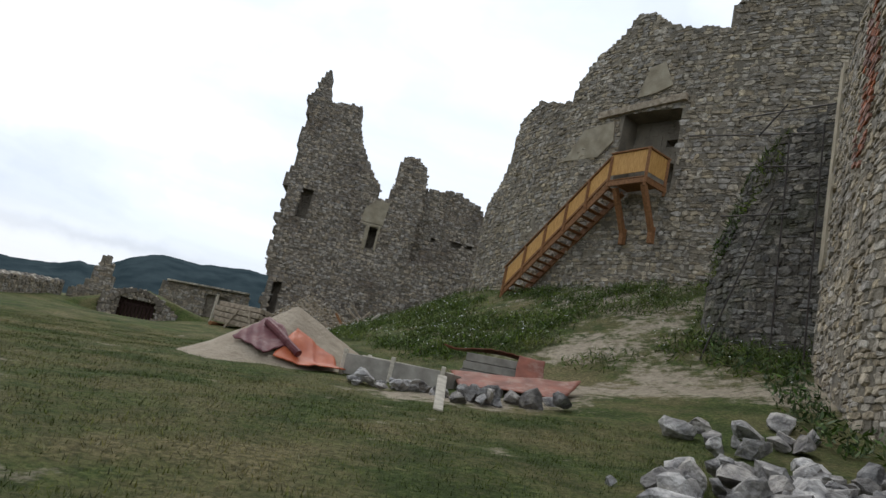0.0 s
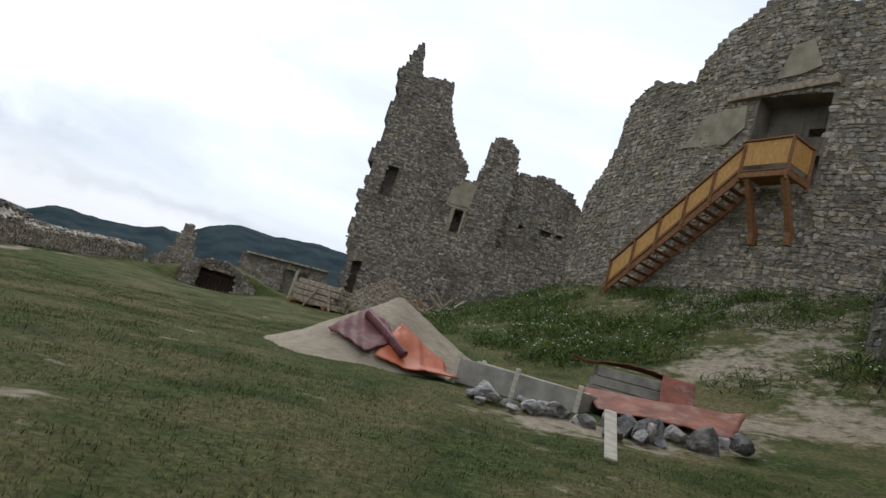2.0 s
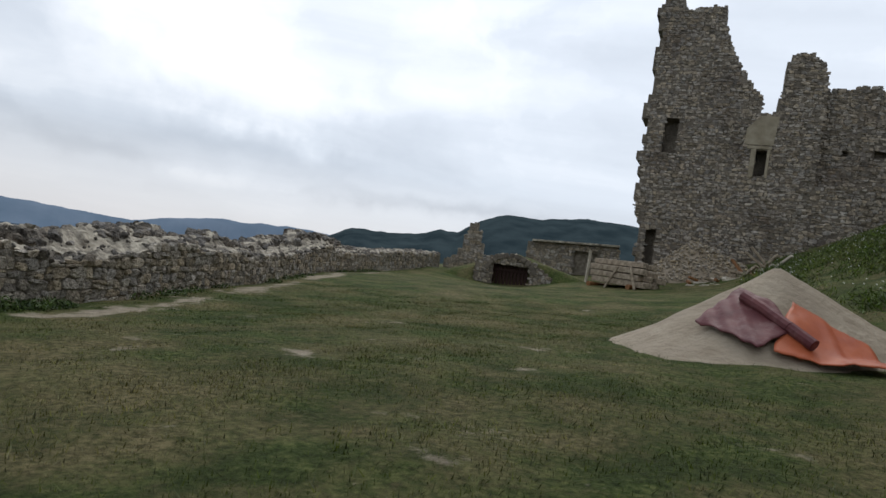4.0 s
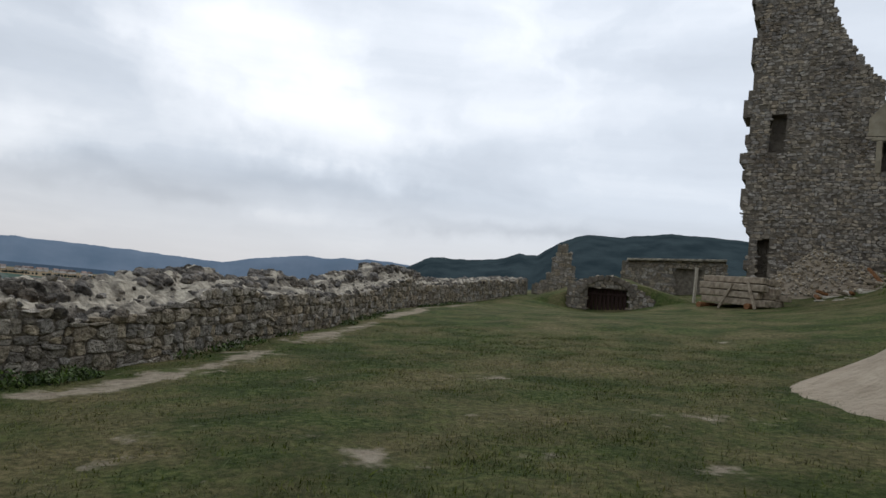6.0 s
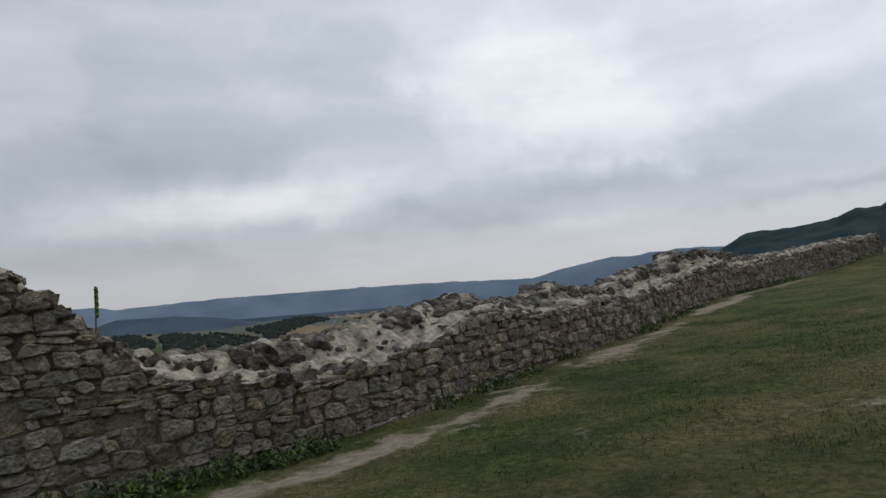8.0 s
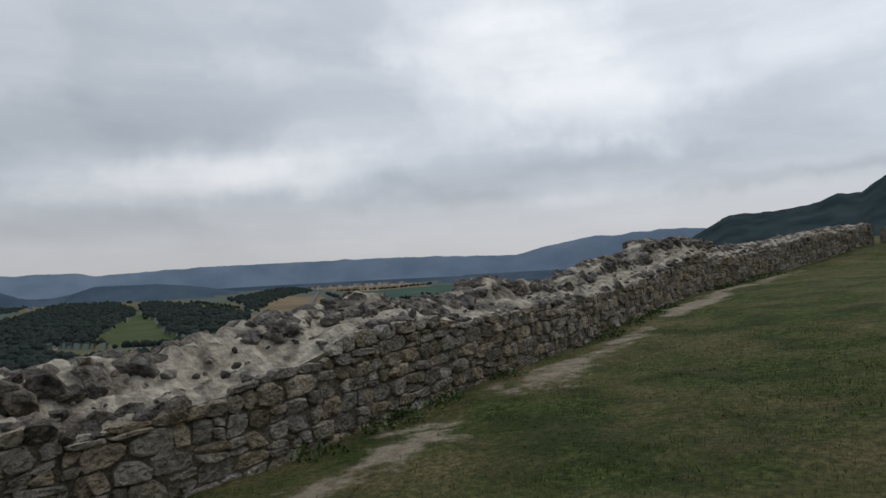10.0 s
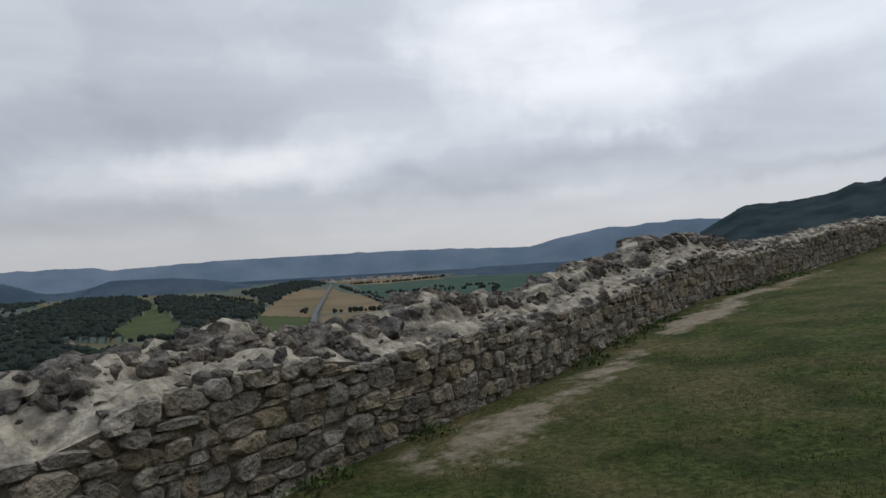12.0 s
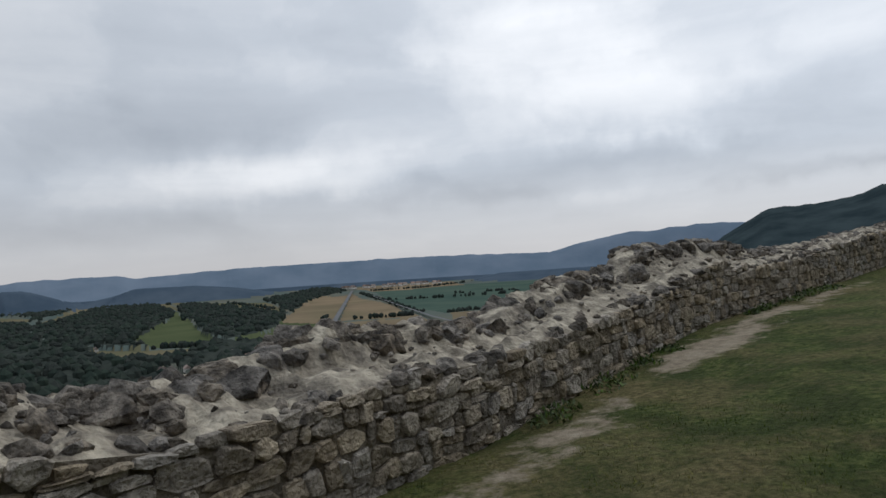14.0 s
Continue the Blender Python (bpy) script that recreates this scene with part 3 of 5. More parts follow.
def terrain(az, r):
    s = lambda t: max(0.0, min(1.0, t)) ** 2 * (3 - 2 * max(0.0, min(1.0, t)))
    z = FLOOR_Z
    if r < 330:
        z = max(z, -2 - (r - 20) * 0.42)
    el = interp(NEAR_RIDGE, az) + 0.10 * noise.noise(Vector((az * 1.3, 1, 0))) + 0.05 * noise.noise(Vector((az * 6, 1, 0)))
    up = EYE.z + 2600 * math.tan(radians(el)) - FLOOR_Z
    if up > 0:
        z += up * (s((r - 1300) / 1300) if r < 2600 else 1 - 0.6 * s((r - 2600) / 900))
    el = interp(FAR_RIDGE, az) + 0.10 * noise.noise(Vector((az * 0.8, 5, 0))) + 0.03 * noise.noise(Vector((az * 4, 5, 0)))
    up = EYE.z + 4500 * math.tan(radians(el)) - FLOOR_Z
    z = max(z, FLOOR_Z + up * s((r - 4050) / 450)) if r > 4050 else z
    return z


MID_RIDGE = [(-180, -3), (48, -2), (53, -1.25), (57.8, -1.3), (63, -1.35), (66, -1.9), (80, -1.9), (82, -1.7), (84.5, -1.15), (87.5, -0.75), (91.9, -0.68), (93.3, -1.15),
             (95.5, -1.6), (96.8, -1.4), (97.5, -1.03), (99.2, -0.41), (103, -0.3), (110, -0.6), (180, -3)]
FOREST, TAN, PASTURE, MEADOW, CROP = 3, 4, 5, 6, 7
WOODS = [
    [(-2390, -290), (-3340, -260), (-3690, -170), (-3240, -10), (-2490, 50), (-2090, 30), (-1760, -10), (-1540, -40), (-1400, -50), (-1260, -10), (-1420, -120), (-1830, -260), (-2330, -340)],
    [(-2970, 60), (-3130, 130), (-2750, 210), (-2030, 300), (-1850, 310), (-1470, 230), (-1270, 120), (-1370, 100), (-1640, 80), (-1890, 90), (-2050, 60), (-2420, 70)],
    [(-3940, -720), (-3990, -390), (-3660, -350), (-3030, -360), (-2540, -390), (-3040, -440), (-3340, -610)],
    [(-2820, -620), (-2570, -410), (-2180, -320), (-1830, -260), (-1400, -120), (-1190, -90), (-1110, -60), (-1040, 20), (-1110, 40), (-1040, 50), (-950, 20), (-600, -30), (-420, -60), (-700, -280)],
    [(-1110, 40), (-1260, 100), (-1210, 120), (-1150, 190), (-1030, 170), (-800, 120), (-500, 60), (-930, 40)],
    [(-3030, 410), (-3180, 510), (-3940, 800), (-3920, 890), (-3190, 820), (-2720, 570), (-2210, 410), (-1940, 350), (-1980, 320), (-2290, 370)],
]
FIELDS = [
    (MEADOW, [(-2520, 40), (-2290, 60), (-1900, 80), (-1640, 80), (-1370, 100), (-1240, 100), (-1210, 60), (-1320, -10), (-1540, -40), (-1760, -10), (-2090, 30)]),
    (PASTURE, [(-1400, -120), (-1250, -10), (-1190, 60), (-1110, 40), (-1050, 10), (-1130, -60), (-1250, -100)]),
    (PASTURE, [(-2440, -350), (-2920, -350), (-3890, -360), (-4000, -330), (-4010, 20), (-3340, 40), (-2770, 70), (-2600, 40), (-3240, -10), (-3690, -170), (-3340, -260), (-2390, -290)]),
    (PASTURE, [(-3490, 40), (-3030, 260), (-2830, 390), (-2190, 360), (-1900, 320), (-2030, 300), (-2750, 210), (-3050, 80)]),
    (PASTURE, [(-3410, -710), (-2950, -430), (-2540, -390), (-2750, -570)]),
    (TAN, [(-1620, 260), (-2540, 500), (-2810, 600), (-2860, 740), (-1490, 350)]),
    (MEADOW, [(-1460, 230), (-1620, 260), (-1490, 350), (-1170, 270), (-900, 200), (-1130, 190), (-1250, 120)]),
    (TAN, [(-3010, 790), (-2420, 680), (-1950, 630), (-1410, 530), (-1520, 420), (-1540, 380)]),
    (TAN, [(-1490, 370), (-1490, 420), (-1400, 530), (-1290, 500), (-1190, 400), (-900, 220)]),
    (CROP, [(-3150, 930), (-3090, 1310), (-2860, 1840), (-1810, 1100), (-1420, 770), (-1450, 600), (-1930, 640)]),
    (TAN, [(-1440, 610), (-1370, 750), (-1190, 680), (-940, 450), (-1190, 510)]),
    (TAN, [(-3840, 1000), (-3700, 1570), (-2980, 1330), (-3080, 910)]),
]


def inside_many(x, y, poly):
    c = np.zeros(x.shape, bool)
    for (x1, y1), (x2, y2) in zip(poly, poly[1:] + poly[:1]):
        if y1 != y2:
            c ^= ((y1 > y) != (y2 > y)) & (x < (x2 - x1) * (y - y1) / (y2 - y1) + x1)
    return c


def build_valley():
    azs = np.r_[np.arange(-180, 10, 4), np.arange(10, 38, 0.3), np.arange(38, 108, 0.14), np.arange(108, 180, 4)]
    rs = np.r_[20, 60, 120, 200, 260, 300, 340, np.geomspace(400, 3950, 150), np.arange(4000, 4640, 40)]
    n = len(azs)
    a_mid, r_mid = np.radians((azs + np.roll(azs, -1)) / 2), (rs[1:] + rs[:-1]) / 2
    cx, cy = EYE.x - np.outer(r_mid, np.sin(a_mid)), EYE.y + np.outer(r_mid, np.cos(a_mid))
    # field and wood edges run unevenly
    wx, wy = cx + 9 * np.sin(cy / 37) + 6 * np.sin(cx / 17 + cy / 23), cy + 8 * np.sin(cx / 41) + 5 * np.sin(cy / 13)
    cls = np.zeros(cx.shape, int)
    for k, poly in FIELDS:
        cls[inside_many(cx, cy, poly)] = k
    for poly in WOODS:
        cls[inside_many(wx, wy, poly)] = FOREST
    vs = []
    for j, r in enumerate(rs):
        for i, a in enumerate(azs):
            z = terrain(a, r)
            if 340 < r < 4000 and 36 < a < 110:
                x, y = EYE.x - r * math.sin(radians(a)), EYE.y + r * math.cos(radians(a))
                z += 5 * noise.noise(Vector((x / 260, y / 260, 2)))
                if r > 3050:
                    up = EYE.z + 3600 * math.tan(radians(interp(MID_RIDGE, a) + 0.04 * noise.noise(Vector((a * 2, 9, 0))))) - FLOOR_Z
                    if up > 0:
                        t = max(0.0, min(1.0, (r - 3350) / 250))
                        z = max(z, FLOOR_Z + up * t * t * (3 - 2 * t))
                if j < len(rs) - 1 and cls[j, i] == FOREST:
                    z += 8 + 5 * noise.noise(Vector((x / 14, y / 14, 6)))
            vs.append((EYE.x - r * math.sin(radians(a)), EYE.y + r * math.cos(radians(a)), z))
    fs, idx = [], []
    near_el = [interp(NEAR_RIDGE, a) for a in azs]
    for j in range(len(rs) - 1):
        for i in range(n):
            i2 = (i + 1) % n
            fs.append((j * n + i, (j + 1) * n + i, (j + 1) * n + i2, j * n + i2))
            # the farthest ridges take the palest haze colour
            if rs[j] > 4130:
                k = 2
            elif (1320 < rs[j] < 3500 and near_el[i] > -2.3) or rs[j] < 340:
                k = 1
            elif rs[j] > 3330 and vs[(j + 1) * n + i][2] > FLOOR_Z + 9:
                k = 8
            else:
                k = int(cls[j, i])
            idx.append(k)
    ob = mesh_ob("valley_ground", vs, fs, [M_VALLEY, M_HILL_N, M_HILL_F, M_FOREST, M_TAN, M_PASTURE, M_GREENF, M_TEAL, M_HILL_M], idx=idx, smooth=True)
    tagged(ob, "wide valley of fields and woods ringed by hills painted haze blue", "landscape", kind="structure")


build_valley()


def inside(x, y, poly):
    c = False
    for (x1, y1), (x2, y2) in zip(poly, poly[1:] + poly[:1]):
        if (y1 > y) != (y2 > y) and x < (x2 - x1) * (y - y1) / (y2 - y1) + x1:
            c = not c
    return c


def build_woods():
    rng = random.Random(5)
    shapes = [rock_geo(rng, 1, 1, 1.25, 0, 0.1) for _ in range(6)]
    h = Heap()

    def tree(x, y, s):
        vs, fs = shapes[rng.randrange(6)]
        h.add(vs, fs, Matrix.Translation((x, y, FLOOR_Z + s * 0.45)) @ Matrix.Diagonal((s, s, s, 1)) @ pose(0, 0, 0, 0, 0, rng.random() * 360))

    for poly in WOODS:
        xs, ys = [p[0] for p in poly], [p[1] for p in poly]
        area = (max(xs) - min(xs)) * (max(ys) - min(ys))
        for _ in range(int(area / 420)):
            x, y = rng.uniform(min(xs), max(xs)), rng.uniform(min(ys), max(ys))
            if inside(x, y, poly):
                tree(x, y, 11 + rng.random() * 9)
    for a, b, n in (((-1540, 410), (-1470, 550), 26), ((-3140, 900), (-3080, 1160), 40), ((-3080, 1160), (-3380, 1540), 50), ((-3380, 1540), (-3050, 1930), 50),
                    ((-2190, 690), (-2030, 1050), 40), ((-1450, 600), (-1440, 850), 50), ((-3030, 260), (-2110, 350), 60), ((-2930, 810), (-1520, 570), 110),
                    ((-1280, -10), (-1220, 110), 40), ((-2300, 980), (-2160, 1170), 24), ((-2160, 1170), (-1720, 920), 24), ((-3340, 40), (-3450, 10), 14), ((-1560, 345), (-1700, 390), 8),
                    ((-1170, 130), (-1110, 210), 40), ((-900, 330), (-700, 420), 40), ((-1020, 30), (-880, 60), 30)):
        for k in range(n):
            t = rng.random()
            tree(a[0] + (b[0] - a[0]) * t + rng.gauss(0, 5), a[1] + (b[1] - a[1]) * t + rng.gauss(0, 5), 6 + rng.random() * 7)
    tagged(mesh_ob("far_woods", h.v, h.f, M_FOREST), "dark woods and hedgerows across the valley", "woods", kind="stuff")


build_woods()


def build_road(name, pts, width):
    ln = Line(pts)
    us = np.linspace(0, ln.u[-1], 40)
    vs = [ln.point(u, FLOOR_Z + 6.0, s * width / 2) for u in us for s in (1, -1)]
    fs = [(2 * i, 2 * i + 1, 2 * i + 3, 2 * i + 2) for i in range(len(us) - 1)]
    tagged(mesh_ob(name, vs, fs, M_ROAD), "straight pale road across the valley fields", "road", kind="structure")


build_road("valley_road", [(-800, 180), (-1060, 250), (-1500, 360), (-3220, 850)], 11)
build_road("valley_road_b", [(-2930, 820), (-1800, 610), (-1350, 530), (-950, 480)], 7)


def build_village():
    rng = random.Random(8)
    for a, b, n, s in (((-1110, 180), (-880, 30), 40, 11), ((-3600, 900), (-3450, 1400), 30, 22), ((-1330, -90), (-1310, -80), 1, 10)):
        h, r = Heap(), Heap()
        for _ in range(n):
            t = rng.random()
            x, y = a[0] + (b[0] - a[0]) * t + rng.gauss(0, 22), a[1] + (b[1] - a[1]) * t + rng.gauss(0, 22)
            m = Matrix.Translation((x, y, FLOOR_Z + 2)) @ pose(0, 0, 0, 0, 0, rng.choice((10, 100, 35))) @ Matrix.Diagonal((s, s * 0.7, s * 0.45, 1))
            h.add([(-.5, -.5, 0), (.5, -.5, 0), (.5, .5, 0), (-.5, .5, 0), (-.5, -.5, 1), (.5, -.5, 1), (.5, .5, 1), (-.5, .5, 1)],
                  [(0, 1, 5, 4), (1, 2, 6, 5), (2, 3, 7, 6), (3, 0, 4, 7)], m)
            r.add([(-.55, -.58, .95), (.55, -.58, .95), (.55, .58, .95), (-.55, .58, .95), (-.55, 0, 1.8), (.55, 0, 1.8)],
                  [(0, 1, 5, 4), (2, 3, 4, 5), (0, 4, 3), (1, 2, 5)], m)
        root = empty("far_village", (a[0], a[1], FLOOR_Z), "pale village houses with reddish roofs in the valley", "village", kind="stuff")
        mw = Matrix.Translation((-a[0], -a[1], -FLOOR_Z))
        mesh_ob("house_walls", [mw @ Vector(v) for v in h.v], h.f, M_HOUSE, root)
        mesh_ob("house_roofs", [mw @ Vector(v) for v in r.v], r.f, M_ROOF, root)


build_village()

# ---- the tower ruin ----
TA, TD = Vector((-11.7, 46.2)), Vector((43, 8.7)).normalized()
TOWER = Line([(TA.x - TD.x * 12, TA.y - TD.y * 12), (TA.x + TD.x * 14, TA.y + TD.y * 14)])
T0 = 12.0   # the place along the line from which the tower's own measures count
tower_top = [(T0 + u, z) for u, z in ((-7.6, 20.0), (-6.6, 20.8), (-6.3, 21.9), (-5.8, 22.7), (-5.4, 21.0), (-5.1, 20.4), (-2.95, 20.65), (-2.85, 19.4),
             (-2.3, 18), (-1.5, 16.7), (-0.65, 15.4), (-0.32, 15.3), (-0.28, 14.05), (0.62, 14.3), (0.66, 16.2), (0.85, 17.4), (1.3, 17.85),
             (2.1, 17.8), (2.75, 17.1), (2.95, 15.9))]


def ground_under(line):
    return lambda u: gz(*line.point(u, 0)[:2])


tower = ruin_wall("tower_ruin", "tall ruined grey stone tower wall with a jagged top and small windows", TOWER, T0 - 7.3, T0 + 2.95, tower_top,
                  ground_under(TOWER), 2.0, [(T0 - 5.5, T0 - 4.7, 11.5, 13.6, 0.7), (T0 - 0.25, T0 + 0.35, 10.5, 12.0, 1.0),
                                             (T0 - 5.6, T0 - 5.1, 4.0, 6.8, 0.9)],
                  mats=(M_TOWER, M_TOWER_ST), seed=11, ragged=0.3, left=lambda z: T0 - 6.6 + max(0, 9 - z) * 0.14 + 0.15 * math.sin(z * 2.1), category="ruined tower", step=0.2)
BACK = Line([(TA.x - TD.x * 12 + 0.3, TA.y - TD.y * 12 + 1.0), (TA.x + TD.x * 16 + 0.3, TA.y + TD.y * 16 + 1.0)])
ruin_wall("curtain_wall_ruin", "recessed grey stone wall with a crumbling rounded top", BACK, T0 + 2.0, T0 + 11, [(T0 + u, z) for u, z in
          ((2.0, 15.9), (4.9, 16.3), (6.6, 15.6), (7.6, 14.6), (8.6, 13.5), (11, 13))], ground_under(BACK), 1.5,
          [(T0 + 3.6, T0 + 4.0, 12.2, 12.5, 0.4), (T0 + 5.2, T0 + 5.9, 12.2, 12.6, 0.4), (T0 + 6.3, T0 + 6.8, 12.3, 12.6, 0.4)], mats=(M_TOWER, M_TOWER_ST), seed=12)
ruin_wall("ledge_wall", "lower rubble wall with a flat ledge on top", TOWER, T0 + 2.95, T0 + 9.5, [(T0 + 2.95, 10.2), (T0 + 9.5, 10.7)], ground_under(TOWER), 1.0,
          mats=(M_TOWER, M_TOWER_ST), seed=13, ragged=0.1)


def tower_window():
    root = empty("tower_window", TOWER.point(T0 + 0.05, 10.5, 0.03), "small tower window in a pale dressed stone frame", "window", kind="structure")
    inv = Matrix.Translation(-root.matrix_basis.translation)
    for nm, a, b, w, h in (("lintel", (-0.75, 12.15), (0.55, 12.15), 0.12, 0.18), ("jamb", (-0.38, 10.4), (-0.38, 12.05), 0.26, 0.12), ("jamb", (0.42, 10.4), (0.42, 12.05), 0.14, 0.12),
                           ("plaster_panel", (-0.25, 13.15), (-0.25, 13.2), 0.1, 0.1)):
        if nm == "plaster_panel":
            vs = [inv @ Vector(TOWER.point(T0 + u, z, o)) for u, z, o in ((-0.9, 12.3, .09), (0.6, 12.3, .09), (0.75, 14.0, .09), (-0.25, 14.0, .09), (-0.9, 13.2, .09),
                  (-0.9, 12.3, -.1), (0.6, 12.3, -.1), (0.75, 14.0, -.1), (-0.25, 14.0, -.1), (-0.9, 13.2, -.1))]
            mesh_ob(nm, vs, [(0, 1, 2, 3, 4), (0, 5, 6, 1), (1, 6, 7, 2), (2, 7, 8, 3), (3, 8, 9, 4), (4, 9, 5, 0)], M_PLASTER, root)
        else:
            beam(nm, inv @ Vector(TOWER.point(T0 + a[0], a[1], 0.05)), inv @ Vector(TOWER.point(T0 + b[0], b[1], 0.05)), w, h, M_PLASTER, root)


tower_window()

# ---- the keep with its timber stair ----
KEEP = Line([(-4.5, 41), (-3.2, 37.5), (-1, 33.8), (1.2, 31), (3.5, 29), (6.2, 27.2), (9.5, 25.6), (14, 24.5)])
keep_top = [(2.5, 12.2), (3.1, 12.8), (4.6, 14.0), (5.1, 15.4), (5.3, 17.3), (6.1, 17.8), (7.0, 18.1), (8.7, 17.5), (9.8, 17.3), (10.15, 18.2), (11.0, 19.2), (12.5, 20.1),
            (13.0, 21.0), (13.9, 21.2), (14.9, 20.1), (16.5, 19.7), (17.75, 19.5), (17.85, 20.7), (19.5, 20.9), (20.8, 20.8), (21.9, 20.3), (26.0, 20.0)]
ruin_wall("keep_ruin", "curved grey stone keep wall with a broken top and a high doorway", KEEP, 2.1, 25.5, keep_top, ground_under(KEEP), 2.2,
          [(13.3, 16.2, 12.0, 15.9, 1.1), (15.55, 16.1, 12.9, 13.8, None), (15.2, 15.9, 14.6, 14.95, None)],
          mats=(M_KEEP, M_KEEP_ST), seed=21, ragged=0.3, left=lambda z: 3.0 + max(0, z - 12.2) * 0.42, category="ruined keep", stone=(0.28, 0.17))


def keep_details():
    lint = empty("door_lintel", KEEP.point(14.2, 16.1, 0.05), "long pale timber lintel over the keep doorway", "lintel", kind="structure")
    inv = Matrix.Translation(-lint.matrix_basis.translation)
    beam("lintel_beam", inv @ Vector(KEEP.point(12.1, 15.95, 0.1)), inv @ Vector(KEEP.point(16.35, 16.35, 0.1)), 0.3, 0.32, M_OLDWOOD, lint)
    for nm, pts in (("plaster_patch", [(14.0, 16.6), (14.9, 16.7), (15.6, 17.0), (15.1, 18.2), (14.4, 18.0)]), ("plaster_patch", [(10.2, 14.0), (12.4, 13.9), (13.1, 14.6), (13.0, 15.6), (11.4, 15.4)])):
        vs = [inv @ Vector(KEEP.point(u, z, o)) for o in (0.11, 0.0) for u, z in pts]
        n = len(pts)
        mesh_ob(nm, vs, [tuple(range(n))] + [(i, i + n, (i + 1) % n + n, (i + 1) % n) for i in range(n)], M_PLASTER, lint)


keep_details()
STAIR = Line([(x - 0.75, y - 0.95) for x, y in KEEP.p])
SQ0, SQ1, SZ0, SZ1 = 8.8, 14.1, 7.2, 12.05


def stair_point(u, z, out=0.0):
    """Along the stair's own straight run, which leaves the curved wall a little."""
    a, b = Vector(STAIR.point(SQ0, 0)), Vector(STAIR.point(SQ1, 0))
    d = (b - a).normalized()
    n = Vector((d.y, -d.x, 0))
    p = a + d * (u - SQ0) * ((b - a).length / (SQ1 - SQ0)) + n * out
    return Vector((p.x, p.y, z))


def build_stair():
    root = empty("timber_staircase", stair_point(SQ0, SZ0), "new varnished timber stair with boarded railing leading to a platform", "staircase")
    inv = Matrix.Translation(-root.matrix_basis.translation)
    P = lambda u, z, o=0.0: inv @ stair_point(u, z, o)
    rise = lambda u: SZ0 + (SZ1 - SZ0) * (u - SQ0) / (SQ1 - SQ0)
    for o in (0.05, -0.95):
        beam("stringer", P(SQ0 - 0.1, rise(SQ0) - 0.1, o), P(SQ1, rise(SQ1) - 0.12, o), 0.07, 0.30, M_BEAM, root)
    n = 17
    for k in range(n):
        u = SQ0 + (k + 0.6) * (SQ1 - SQ0) / n
        beam("tread", P(u, rise(u) - 0.08, 0.0), P(u, rise(u) - 0.08, -0.9), 0.28, 0.05, M_BEAM, root)
    beam("handrail", P(SQ0 - 0.15, rise(SQ0) + 1.12, 0.1), P(SQ1, rise(SQ1) + 1.17, 0.1), 0.12, 0.07, M_BEAM, root)
    beam("bottom_rail", P(SQ0, rise(SQ0) + 0.16, 0.1), P(SQ1, rise(SQ1) + 0.18, 0.1), 0.07, 0.12, M_BEAM, root)
    posts = [SQ0 + k * (SQ1 - SQ0) / 5 for k in range(6)]
    for k, u in enumerate(posts):
        beam("post", P(u, rise(u) - 0.35, 0.11), P(u, rise(u) + 1.15, 0.11), 0.12, 0.12, M_BEAM, root)
    m = 66
    for k in range(m):
        u = SQ0 + (k + 0.5) * (SQ1 - SQ0) / m
        d = (SQ1 - SQ0) / m * 0.97 * (stair_point(SQ1, 0) - stair_point(SQ0, 0)).length / (SQ1 - SQ0)
        beam("board", P(u, rise(u) + 0.18, 0.08), P(u, rise(u) + 1.1, 0.08), 0.025, d, M_WOOD, root, up=stair_point(SQ1, 0) - stair_point(SQ0, 0), bevel=0)
    # platform
    p0, p1 = SQ1, 16.0
    for k in range(9):
        o = 0.1 - k * 0.155
        beam("deck_board", P(p0, 12.1, o), P(p1 + 0.05, 12.1, o), 0.145, 0.05, M_BEAM, root)
    beam("edge_beam", P(p0 - 0.05, 11.95, 0.1), P(p1 + 0.1, 11.95, 0.1), 0.12, 0.22, M_BEAM, root)
    beam("edge_beam", P(p1, 11.95, 0.15), P(p1, 11.95, -1.3), 0.12, 0.22, M_BEAM, root)
    for u, o in ((p1, 0.1), (p1, -1.2)):
        beam("post", P(u, 11.7, o), P(u, 13.35, o), 0.12, 0.12, M_BEAM, root)
    beam("handrail", P(p0 - 0.05, 13.35, 0.1), P(p1 + 0.1, 13.35, 0.1), 0.13, 0.07, M_BEAM, root)
    beam("handrail", P(p1, 13.35, 0.15), P(p1, 13.35, -1.3), 0.13, 0.07, M_BEAM, root)
    for k in range(15):
        u = p0 + (k + 0.5) * (p1 - p0) / 15
        beam("board", P(u, 12.35, 0.08), P(u, 13.3, 0.08), 0.025, 0.145, M_WOOD, root, up=stair_point(SQ1, 0) - stair_point(SQ0, 0), bevel=0)
    for k in range(8):
        o = 0.02 - (k + 0.5) * 0.15
        beam("board", P(p1 - 0.02, 12.35, o), P(p1 - 0.02, 13.3, o), 0.145, 0.025, M_WOOD, root, up=stair_point(SQ1, 0) - stair_point(SQ0, 0), bevel=0)
    for u in (p0 + 0.35, p1 - 0.1):
        beam("bracket", P(u, 11.8, 0.0), P(u, 10.1, -0.95), 0.2, 0.22, M_BEAM, root)
        beam("bracket_foot", P(u, 10.3, -0.95), P(u, 9.6, -1.0), 0.22, 0.24, M_BEAM, root)


build_stair()

